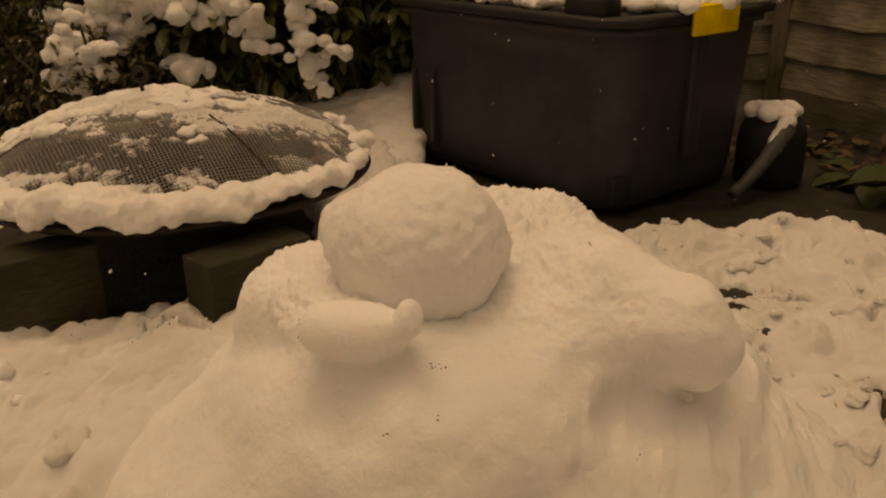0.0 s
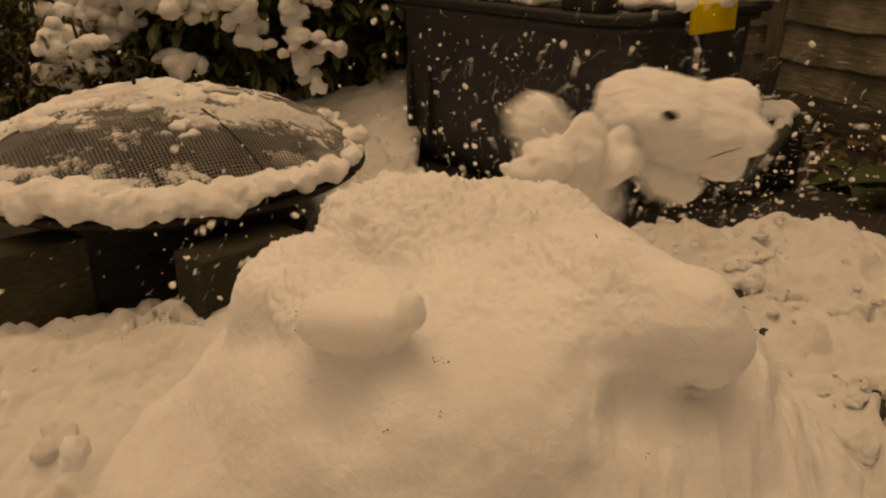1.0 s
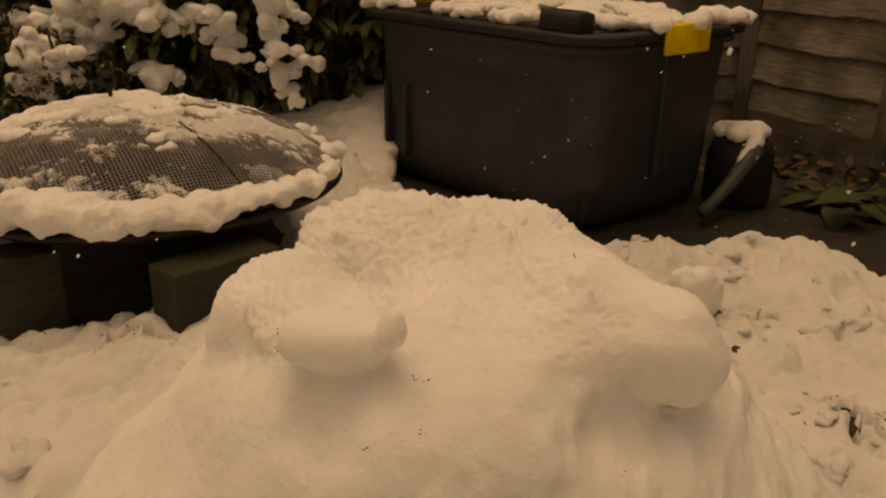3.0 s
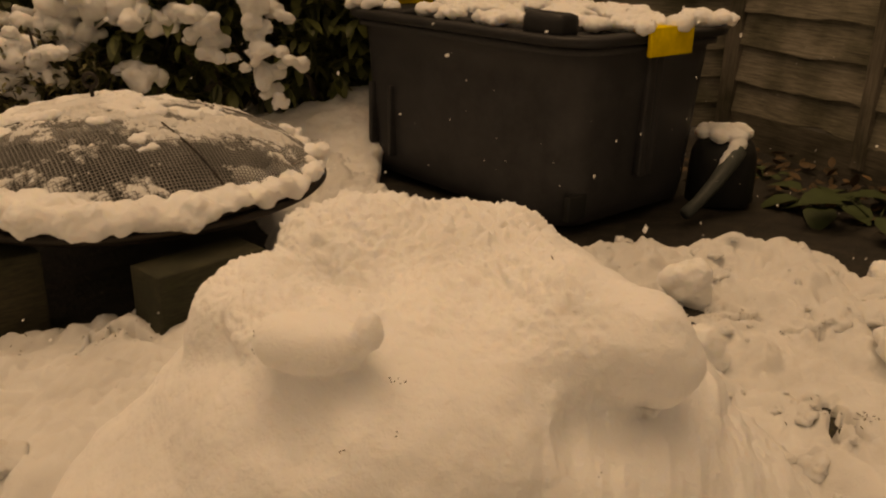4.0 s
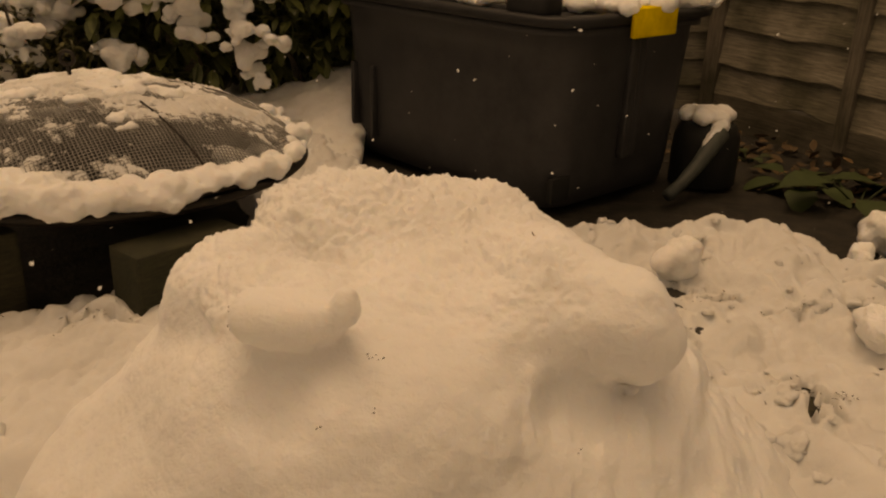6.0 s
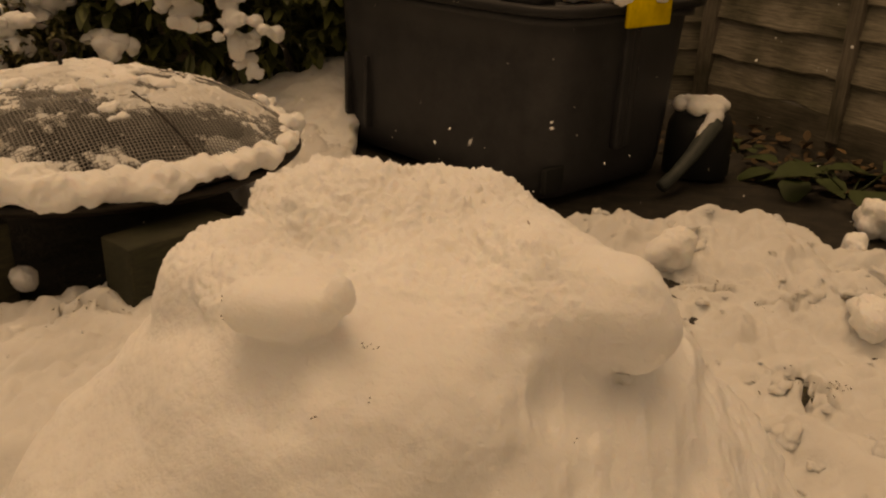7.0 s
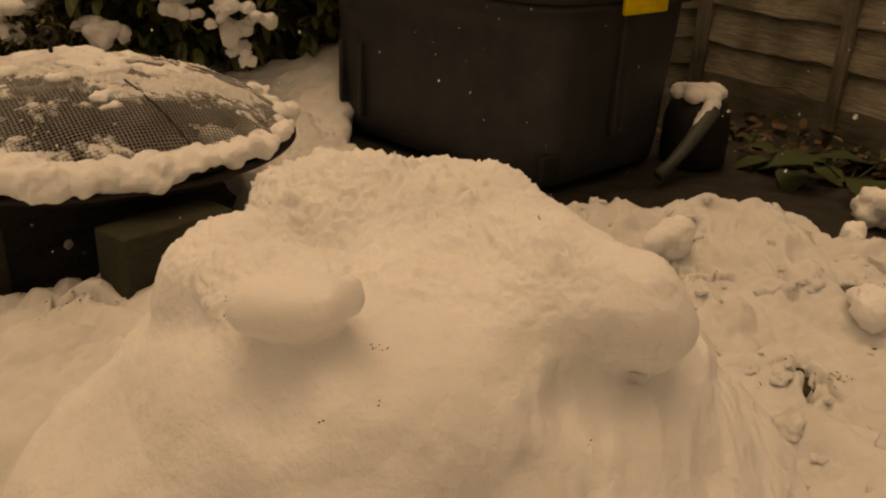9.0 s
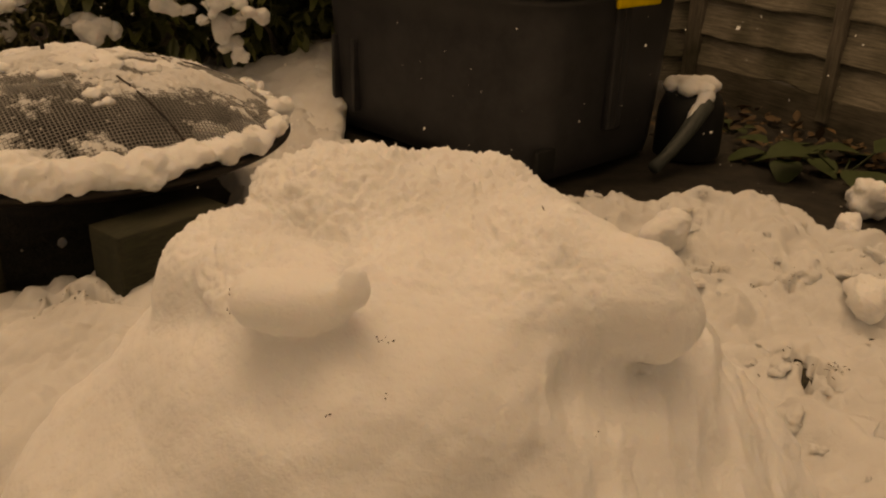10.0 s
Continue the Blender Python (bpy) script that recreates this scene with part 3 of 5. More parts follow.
    gx, gy = [g.ravel() for g in np.meshgrid(np.linspace(-0.36, 0.36, res), np.linspace(-0.36, 0.36, res))]
    r = np.hypot(gx, gy)
    p = np.stack([gx, gy, 0 * gx], -1) + 20
    s = 0.8 * vfbm(p * 8 + 3, 3) + 0.9 * vfbm(p * np.array((16, 34, 1)), 3) + 0.45 * vfbm(p * 120, 3)
    s = s + 1.0 * np.exp(-((gx + 0.03) ** 2 / 0.02 + (gy + 0.02) ** 2 / 0.008)) + 0.45 * np.exp(-((gx - 0.2) ** 2 / 0.01 + (gy + 0.02) ** 2 / 0.006)) + 0.6 * np.exp(-((gx + 0.22) ** 2 / 0.02 + (gy + 0.02) ** 2 / 0.012))
    s = s + 0.5 * np.exp(-((gx + 0.10) ** 2 / 0.03 + (gy - 0.12) ** 2 / 0.01)) - 0.13
    slope = PZ + 0.012 + 0.125 * np.maximum(0.0, 1 - (r / 0.37) ** 2) ** 0.8
    verts = np.stack([PX + gx, PY + gy, slope - 0.002 + 0.013 * np.clip(s, -0.2, 1.1)], -1)
    keep = (s > 0.05) & (r < 0.356)
    k = (np.arange(res - 1)[:, None] * res + np.arange(res - 1)[None, :]).ravel()
    k = k[keep[k] | keep[k + 1] | keep[k + res] | keep[k + res + 1]]
    faces = np.stack([k, k + 1, k + res + 1, k + res], -1)
    used, faces = np.unique(faces, return_inverse=True)
    ob = arrays("dome_snow", verts[used], faces.reshape(-1, 4), LOOSE)
    tagged(ob, "thin broken drifts of snow on the wire dome", "snow")
    balls = []
    for cx, cy, sx, sy, n, s in ((-0.20, -0.03, 0.09, 0.05, 46, 0.020), (-0.075, 0.0, 0.035, 0.03, 16, 0.022), (0.03, -0.04, 0.05, 0.035, 26, 0.018), (0.06, 0.03, 0.06, 0.02, 16, 0.014), (0.10, -0.19, 0.012, 0.02, 5, 0.011), (-0.10, 0.05, 0.06, 0.03, 16, 0.020)):
        for _ in range(n):
            x, y = cx + rng.gauss(0, sx), cy + rng.gauss(0, sy)
            r = s * rng.uniform(0.6, 1.2)
            balls.append((PX + x, PY + y, dome(math.hypot(x, y)) - r * 0.1, r * 1.5, r * 1.3, r * 0.75))
    cluster("dome_snow", "thick soft patches of snow lying on top of the wire dome", balls, 0.0035, 9, 0.010, 0.008)


make_fire_pit()


def make_blocks():
    for k, (x, y, turn, l, w) in enumerate(((-0.444, 1.268, 48, 0.20, 0.085), (-0.80, 1.25, 44, 0.18, 0.09), (-0.66, 1.94, 20, 0.2, 0.1), (-0.86, 1.9, -20, 0.2, 0.1))):
        bm = bmesh.new()
        box(bm, 0, l, 0, w, 0, 0.146, 0.006)
        for v in bm.verts:
            v.co += Vector((noise.noise(v.co * 9 + Vector((k, 0, 0))), noise.noise(v.co * 9 + Vector((0, k, 3))), 0)) * 0.003
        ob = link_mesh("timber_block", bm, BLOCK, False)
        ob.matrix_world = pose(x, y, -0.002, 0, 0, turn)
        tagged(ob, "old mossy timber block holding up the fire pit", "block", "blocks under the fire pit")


make_blocks()


def tub_drift():
    """The drift that slopes up between the fire pit and the tub's end."""
    rng = random.Random(14)
    balls = []
    for _ in range(420):
        u, v = rng.random(), rng.random()
        y = 2.27 + 0.40 * v
        x = -0.56 + 0.335 * u - 0.02 * v
        top = 0.012 + 0.40 * v * (0.42 + 0.58 * u) * 0.42 + 0.022 * noise.noise(Vector((x, y, 0)) * 9)
        s = rng.uniform(0.026, 0.042)
        balls.append((x, y, top, s * 1.2, s * 1.2, s * 0.8))
        balls.append((x, y, top * 0.4, s, s, s))
    cluster("snow_drift", "deep lumpy drift of snow against the tub's end", balls, 0.007, 14, 0.014, 0.006)


tub_drift()


# ---- fence ----
FENCE = Matrix(((0.42, 0.907, 0, 0.96), (-0.907, 0.42, 0, 2.97), (0, 0, 1, 0), (0, 0, 0, 1)))  # x along the boards, y away


def waney_board(length, height, seed):
    """An overlapping board with a wavy sawn lower edge, leaning out at its foot."""
    bm = bmesh.new()
    n = 40
    rows = []
    for i in range(n + 1):
        x = length * i / n
        wave = 0.022 * noise.noise(Vector((x * 4.2, seed * 2.1, 0))) + 0.007 * noise.noise(Vector((x * 12, seed * 5.3, 1)))
        lean = 0.022
        z0, z1 = wave, height + 0.02
        rows.append([bm.verts.new(p) for p in ((x, -lean, z0), (x, -lean - 0.001, z0 + 0.004), (x, -0.004, z1), (x, 0.004, z1), (x, -lean + 0.009, z0))])
    for a, b in zip(rows, rows[1:]):
        for k in range(5):
            bm.faces.new((a[k], b[k], b[(k + 1) % 5], a[(k + 1) % 5]))
    bm.faces.new(rows[0][::-1])
    bm.faces.new(rows[-1])
    bmesh.ops.recalc_face_normals(bm, faces=bm.faces)
    return bm


def make_fence():
    fence = empty("garden_fence", FENCE)
    tagged(fence, "weathered waney lap fence panel of wavy overlapping boards", "fence")
    for k in range(11):
        for seg, x0 in ((0, 0.0), (1, 0.545)):
            bm = waney_board(0.54 if seg == 0 else 1.6, 0.108, k * 2 + seg + 1)
            bmesh.ops.translate(bm, verts=bm.verts, vec=(x0, 0, 0.10 + 0.108 * k))
            part("board", bm, BOARD, fence, "", False)
    for x in (0.515, 1.6):
        bm = bmesh.new()
        box(bm, x, x + 0.042, -0.034, -0.014, 0.03, 1.24, 0.003)
        part("batten", bm, POST, fence, "", False)
    bm = bmesh.new()
    box(bm, 0.0, 2.1, -0.022, 0.010, -0.02, 0.105, 0.004)
    part("gravel_board", bm, GRAVEL, fence, "", False)
    for x, nm in ((-0.065, "fence_post"),):
        bm = bmesh.new()
        box(bm, x, x + 0.065, -0.03, 0.04, -0.1, 1.3, 0.005)
        ob = link_mesh(nm, bm, POST, False)
        ob.matrix_world = FENCE
        tagged(ob, "weathered square timber fence post at the corner", "fence post")
    back = empty("back_fence", Matrix.Translation((-2.75, 3.08, 0)))
    tagged(back, "dark weathered lap fence behind the bush", "fence")
    for k in range(13):
        bm = waney_board(3.72, 0.088, k + 60)
        bmesh.ops.translate(bm, verts=bm.verts, vec=(0, 0, 0.02 + 0.088 * k))
        part("board", bm, BOARD, back, "", False)


make_fence()


# ---- watering can ----
def make_can():
    can = empty("watering_can", pose(0.700, 2.235, 0.0))
    tagged(can, "black plastic watering can topped with snow beside the tub", "watering can")
    n = 40

    def ring(rx, ry, z, cx=0.0):
        return [(cx + rx * math.cos(math.tau * k / n), ry * math.sin(math.tau * k / n), z) for k in range(n)]

    bm = bmesh.new()
    loft(bm, [ring(0.080, 0.075, 0.0), ring(0.085, 0.08, 0.006), ring(0.085, 0.08, 0.09), ring(0.082, 0.078, 0.13), ring(0.070, 0.068, 0.158), ring(0.045, 0.045, 0.172), ring(0.01, 0.01, 0.176)], True, True)
    part("body", bm, CAN, can)
    bm = bmesh.new()
    tube(bm, [(0.01, -0.07, 0.150), (-0.012, -0.095, 0.128), (-0.055, -0.14, 0.088), (-0.105, -0.185, 0.050), (-0.142, -0.215, 0.028)], [0.024, 0.022, 0.018, 0.015, 0.016], 14)
    part("spout", bm, SPOUT, can, "grey green tapering spout")
    bm = bmesh.new()
    tube(bm, [(0.06, 0.03, 0.05), (0.085, 0.07, 0.07), (0.09, 0.08, 0.11), (0.07, 0.05, 0.15), (0.04, 0.02, 0.168)], [0.011] * 5, 10)
    part("handle", bm, CAN, can)
    rng = random.Random(6)
    balls = []
    for _ in range(26):
        a, r = rng.uniform(0, math.tau), 0.062 * math.sqrt(rng.random())
        s = rng.uniform(0.014, 0.022)
        balls.append((0.698 + r * math.cos(a), 2.235 + r * math.sin(a), 0.184 - 3.2 * r * r + 0.008 * rng.random(), s * 1.2, s * 1.2, s))
    cluster("can_snow", "cap of snow on the watering can", balls, 0.005, 3, 0.006, 0.004)
    balls = []
    for k in range(9):
        u = k / 8
        s = 0.019 - 0.007 * u
        balls.append((0.712 - 0.050 * u + rng.gauss(0, 0.003), 2.168 - 0.045 * u, 0.166 - 0.048 * u, s, s, s))
    cluster("spout_snow", "streak of snow lying along the can's spout", balls, 0.004, 2, 0.005, 0.003)



make_can()


# ---- plants ----
def make_bush(name, label, seed, boxes, count, size, mat, stems, floor=0.02):
    """Stems, then leaves in whorls at twig ends, filling rounded boxes."""
    rng = random.Random(seed)
    bush = empty(name, Matrix.Identity(4))
    tagged(bush, label, "bush")
    for _ in range(stems):
        bm = bmesh.new()
        (cx, cy, cz), (sx, sy, sz) = rng.choice(boxes)
        b = Vector((cx + rng.uniform(-0.5, 0.5) * sx, cy + rng.uniform(-0.3, 0.3) * sy, 0))
        t = Vector((cx + rng.uniform(-1, 1) * sx, cy + rng.uniform(-1, 1) * sy, cz + rng.uniform(-0.2, 1) * sz))
        mid = b.lerp(t, 0.5) + Vector((rng.uniform(-0.06, 0.06), rng.uniform(-0.06, 0.06), 0.03))
        tube(bm, [b, mid, t], [0.010, 0.007, 0.003], 6)
        part("stem", bm, BARK, bush)
    bm = bmesh.new()
    for _ in range(count):
        (cx, cy, cz), (sx, sy, sz) = rng.choice(boxes)
        d = Vector((rng.gauss(0, 1), rng.gauss(0, 1), rng.gauss(0, 1))).normalized() * (rng.random() ** 0.33)
        c = Vector((cx + d.x * sx, cy + d.y * sy, cz + d.z * sz))
        if c.z < floor:
            continue
        out = Vector((d.x, d.y - 0.4, d.z + 0.2)) + Vector((rng.gauss(0, 0.5), rng.gauss(0, 0.5), rng.gauss(0, 0.4)))
        for k in range(rng.randint(3, 6)):
            w = (out.normalized() * 0.6 + Vector((rng.gauss(0, 1), rng.gauss(0, 1), rng.gauss(0, 0.7))).normalized()).normalized()
            w.z -= 0.15
            s = size * rng.uniform(0.7, 1.25)
            leaf(bm, c, w, Vector((0, 0, 1)), s, s * 0.42, rng.uniform(0.1, 0.4), rng.uniform(0.1, 0.35))
    part("foliage", bm, mat, bush)
    return bush


make_bush("laurel_bush", "dense dark green laurel bush loaded with snow", 11,
          [((-0.42, 2.76, 0.46), (0.34, 0.22, 0.36)), ((-0.95, 2.70, 0.40), (0.40, 0.28, 0.42)), ((-0.68, 2.75, 0.75), (0.6, 0.25, 0.40)), ((-0.26, 2.85, 0.6), (0.3, 0.2, 0.55)),
           ((-1.5, 2.8, 0.5), (0.45, 0.3, 0.5))], 3400, 0.062, LAUREL, 46)
make_bush("small_shrub", "olive green small-leaved shrub dusted with snow", 12,
          [((-1.16, 2.36, 0.20), (0.26, 0.16, 0.20)), ((-1.45, 2.4, 0.3), (0.25, 0.2, 0.3))], 1500, 0.026, SAGE, 26)


def bush_snow():
    """Pillows of snow that bow the bush's leaves."""
    rng = random.Random(9)

    def pillow(x, y, z, s, k):
        balls = [(x, y, z, s * 0.36, s * 0.34, s * 0.28)]
        for _ in range(7):
            r = s * rng.uniform(0.16, 0.28)
            balls.append((x + rng.gauss(0, s * 0.24), y + rng.gauss(0, s * 0.18), z + rng.gauss(0, s * 0.17), r * 1.1, r, r * 0.95))
        cluster("snow_pillow", "soft pillow of snow caught on the bush's leaves", balls, 0.0055, 6, s * 0.18, 0.008, "snow pillows on the bush")

    for k, row in enumerate(PILLOWS):
        pillow(*row[:4], k, *row[4:])


def beds():
    """Broad-leaved plants and fallen leaves at the foot of the fence."""
    rng = random.Random(21)
    for name, label, x, y, s, n in (("broadleaf_plant", "low broad-leaved green plant by the fence", 0.96, 2.19, 0.11, 6), ("broadleaf_plant", "low broad-leaved green plant by the fence", 1.05, 2.08, 0.15, 7),
                                    ("broadleaf_plant", "small green seedling among fallen leaves", 0.90, 2.46, 0.045, 5)):
        plant = empty(name, pose(x, y, 0.0))
        tagged(plant, label, "plant")
        for k in range(n):
            bm = bmesh.new()
            a = math.tau * k / n + rng.uniform(-0.3, 0.3)
            way = Vector((math.cos(a), math.sin(a), rng.uniform(0.35, 0.8)))
            foot = Vector((0.01 * math.cos(a), 0.01 * math.sin(a), 0.0))
            tip = foot + way * s * 0.5
            tube(bm, [foot, tip], [0.003, 0.002], 5)
            leaf(bm, tip, way + Vector((0, 0, -0.25)), Vector((0, 0, 1)), s * rng.uniform(0.75, 1.0), s * 0.72, 0.5, 0.12)
            part("leaf", bm, BROAD, plant)
    bm = bmesh.new()
    for _ in range(260):
        u, w = rng.uniform(0.05, 1.3), abs(rng.gauss(0, 0.2))
        p = FENCE @ Vector((u, -0.05 - w, 0.008 + rng.random() * 0.02 * max(0, 1 - w * 4)))
        leaf(bm, p, Vector((rng.gauss(0, 1), rng.gauss(0, 1), rng.gauss(0, 0.25))), Vector((rng.gauss(0, 0.3), rng.gauss(0, 0.3), 1)), rng.uniform(0.02, 0.05), rng.uniform(0.012, 0.03), rng.uniform(-0.3, 0.5), 0.3)
    tagged(link_mesh("leaf_litter", bm, DEAD), "brown fallen leaves along the fence", "leaves", kind="stuff")
    bm = bmesh.new()
    for cx, cy, n, s in ((0.547, 1.13, 130, 0.04), (0.50, 1.475, 60, 0.035), (0.43, 1.52, 60, 0.04), (0.615, 1.40, 50, 0.03), (0.743, 1.43, 80, 0.045), (-0.50, 1.26, 80, 0.05), (-0.66, 1.30, 50, 0.05)):
        for _ in range(n):
            x, y = cx + rng.gauss(0, s * 0.8), cy + rng.gauss(0, s * 0.45)
            z = snow_height(x, y)
            leaf(bm, Vector((x, y, max(z, 0) - 0.002)), Vector((rng.gauss(0, 1), rng.gauss(0, 1), rng.uniform(0.0, 0.6))), Vector((0, 0, 1)), rng.uniform(0.004, 0.010), 0.0022, 0.2, 0.2)
    tagged(link_mesh("grass_tufts", bm, GRASS), "dark flattened grass showing through the snow", "grass", kind="stuff")


beds()

PILLOWS = [
    (-1.129, 2.408, 0.377, 0.114), (-1.069, 2.451, 0.395, 0.130), (-1.050, 2.446, 0.345, 0.114), (-0.965, 2.415, 0.430, 0.115), (-0.910, 2.430, 0.430, 0.126),
    (-0.865, 2.427, 0.413, 0.114), (-0.794, 2.439, 0.405, 0.079), (-0.760, 2.447, 0.420, 0.090), (-0.702, 2.406, 0.422, 0.088), (-0.666, 2.402, 0.397, 0.088),
    (-0.659, 2.450, 0.353, 0.086), (-0.660, 2.426, 0.323, 0.074), (-0.731, 2.446, 0.355, 0.045), (-0.871, 2.400, 0.258, 0.091), (-0.839, 2.427, 0.264, 0.095),
    (-0.811, 2.443, 0.256, 0.076), (-0.530, 2.414, 0.454, 0.109), (-0.498, 2.457, 0.443, 0.081), (-0.531, 2.454, 0.389, 0.092), (-0.513, 2.402, 0.338, 0.083),
    (-0.535, 2.402, 0.323, 0.051), (-0.517, 2.432, 0.267, 0.092), (-0.502, 2.456, 0.220, 0.067), (-0.478, 2.423, 0.195, 0.055), (-0.413, 2.413, 0.303, 0.072),
    (-0.599, 2.425, 0.312, 0.052), (-0.564, 2.402, 0.286, 0.036), (-1.141, 2.293, 0.344, 0.117), (-1.096, 2.306, 0.352, 0.083), (-1.153, 2.310, 0.301, 0.092),
    (-1.050, 2.294, 0.329, 0.097), (-1.089, 2.294, 0.281, 0.060), (-1.144, 2.293, 0.269, 0.049), (-1.133, 2.308, 0.228, 0.077), (-1.053, 2.297, 0.276, 0.075),
    (-1.173, 2.281, 0.249, 0.076), (-0.459, 2.450, 0.420, 0.048), (-0.469, 2.433, 0.294, 0.040), (-1.006, 2.439, 0.364, 0.078), (-1.064, 2.411, 0.432, 0.097),
    (-1.178, 2.460, 0.418, 0.052), (-1.233, 2.452, 0.388, 0.081), (-0.365, 2.407, 0.512, 0.089), (-0.605, 2.420, 0.521, 0.128), (-0.761, 2.443, 0.530, 0.113),
    (-1.036, 2.443, 0.496, 0.156),
]
bush_snow()


# ---- clods lying about ----
def clods():
    rng = random.Random(31)
    kinds = [snow_lump("snow_clod", 400 + k, 0.055, (1, 0.9, 0.6), 24, LOOSE, 8, 0.2, 0.5) for k in range(5)]
    for ob in kinds:
        tagged(ob, "small broken clod of snow on the trodden snow", "snow", "snow clods")
    spots = []
    for _ in range(230):
        x, y = rng.uniform(0.16, 1.0), rng.uniform(0.75, 1.95)
        if rng.random() < 0.03:
            x, y = rng.uniform(-0.9, -0.25), rng.uniform(0.6, 1.3)
        z = snow_height(x, y)
        if z > 0.012:
            s = 0.22 + 0.9 * rng.random() ** 2.2
            spots.append((x, y, z + 0.004 * s, s))
    for k, (x, y, z, s) in enumerate(spots):
        m = pose(x, y, z, rng.uniform(-25, 25), rng.uniform(-25, 25), rng.uniform(0, 360))
        ob = kinds[k] if k < 5 else copy_thing(kinds[k % 5], m)
        ob.matrix_world = m @ Matrix.Scale(s, 4)


clods()


# ---- thrown snow ----
def grains(name, seed, count, spread, small, big, mat, label, category):
    """A loose cloud of crumbs that travels together."""
    rng = random.Random(seed)
    verts, faces = [], []
    for _ in range(count):
        r = small + (big - small) * rng.random() ** 5
        c = Vector([rng.gauss(0, s) for s in spread])
        e = np.array((rng.uniform(0.6, 1.5), rng.uniform(0.6, 1.2), rng.uniform(0.6, 1.2)))
        v = BALL_V * e * (1 + 0.5 * vnoise(BALL_V * 1.3 + rng.uniform(0, 50)))[:, None] * r + np.array(c)
        verts.append(v)
        faces.append(BALL_F + len(BALL_V) * len(faces))
    return tagged(arrays(name, np.concatenate(verts), np.concatenate(faces), mat), label, category, kind="stuff")


def flakes(seed, count):
    """Snowflakes over the whole garden, drifting down together."""
    rng = random.Random(seed)
    verts, faces = [], []
    for _ in range(count):
        c = Vector((rng.uniform(-1.3, 1.5), rng.uniform(0.35, 2.3), rng.uniform(-0.3, 2.4)))
        r = 0.0009 + 0.0018 * rng.random() ** 3
        a = Vector((rng.gauss(0, 1), rng.gauss(0, 1), rng.gauss(0, 1))).normalized()
        b = a.orthogonal().normalized()
        d = a.cross(b)
        n = len(verts)
        for p in (a * 1.5, -a * 1.3, b, -b * 1.2, d * 0.7, -d * 0.8):
            verts.append(c + p * r)
        for f in ((0, 2, 4), (2, 1, 4), (1, 3, 4), (3, 0, 4), (2, 0, 5), (1, 2, 5), (3, 1, 5), (0, 3, 5)):
            faces.append(tuple(n + k for k in f))
    return tagged(arrays("snowflakes", verts, faces, LOOSE, False), "small snowflakes drifting down over the garden", "snowflakes", kind="stuff")


def thrown(name, seed, size, squash, label, detail=60, knobs=6, rough=0.10, core=0.8, fine=0.11, bite=None):
    return tagged(snow_lump(name, seed, size, squash, detail, SNOW, knobs, rough, core, fine, bite), label, "snow lump")


BALL_A = thrown("snowball", 1, 0.122, (1.02, 1.0, 1.0), "big hand-packed snowball knocked off the mound", 110, 6, 0.11, 0.82, 0.035, ((-0.011, 0.064, -0.084), (0.085, 0.085, 0.085), -0.012))
BALL_B = thrown("snowball", 2, 0.150, (1.15, 0.85, 0.68), "thrown snowball with a dark speck and a straw", 100, 7, 0.08)
PIECES = [thrown("snow_piece", 40, 0.105, (1.0, 0.9, 1.1), "large broken piece of a thrown snowball", 60, 9, 0.28, 0.5), thrown("snow_piece", 41, 0.070, (0.8, 0.9, 1.15), "broken piece of a thrown snowball", 60, 9, 0.28, 0.5),
          thrown("snow_piece", 42, 0.045, (1.1, 0.9, 0.8), "broken piece of a thrown snowball", 60, 9, 0.28, 0.5), thrown("snow_piece", 43, 0.085, (0.9, 0.9, 1.1), "broken piece of a thrown snowball", 60, 9, 0.28, 0.5)] + [
    thrown("snow_piece", 60 + k, s, (1.1, 0.9, 0.9), "crumbling piece of snow torn off the mound", 40, 9, 0.2, 0.5) for k, s in enumerate((0.07, 0.06, 0.055, 0.075))]
CRUMB = thrown("snow_piece", 44, 0.062, (1.0, 0.8, 0.8), "broken piece off the mound's snowball", 40, 8, 0.2)
CRUMBS_LEFT = [thrown("snow_piece", 45, 0.030, (0.9, 0.9, 1.1), "small broken piece off the mound's snowball", 30), thrown("snow_piece", 46, 0.050, (1.1, 0.7, 0.9), "small broken piece off the mound's snowball", 30, 9, 0.25)]
CHUNK_A = thrown("snow_chunk", 51, 0.128, (0.95, 0.9, 0.9), "broken block of packed snow lying on the lawn", 50, 9, 0.2, 0.55)
CHUNK_B = thrown("snow_chunk", 52, 0.122, (1.0, 0.85, 0.9), "broken block of packed snow rolling over the lawn", 50, 9, 0.2, 0.55)
CHUNK_C = thrown("snow_chunk", 53, 0.058, (1.0, 0.9, 0.95), "small lump of snow rolling under the fire pit", 30)
CHUNK_D = thrown("snow_chunk", 54, 0.046, (1.0, 0.9, 0.8), "small lump of snow rolling under the fire pit", 30)
CHUNK_E = thrown("snow_chunk", 55, 0.022, (1.0, 0.9, 0.9), "tiny lump of snow rolling under the fire pit", 20)
SPRAYS = [grains("snow_spray", 70 + k, 150 if k < 6 else 95, (0.075, 0.07, 0.05), 0.0005, 0.0034, SNOW, "spray of fine snow crumbs from the burst snowball", "snow spray") for k in range(17)]
FLAKES = [flakes(91 + k, 640) for k in range(3)]


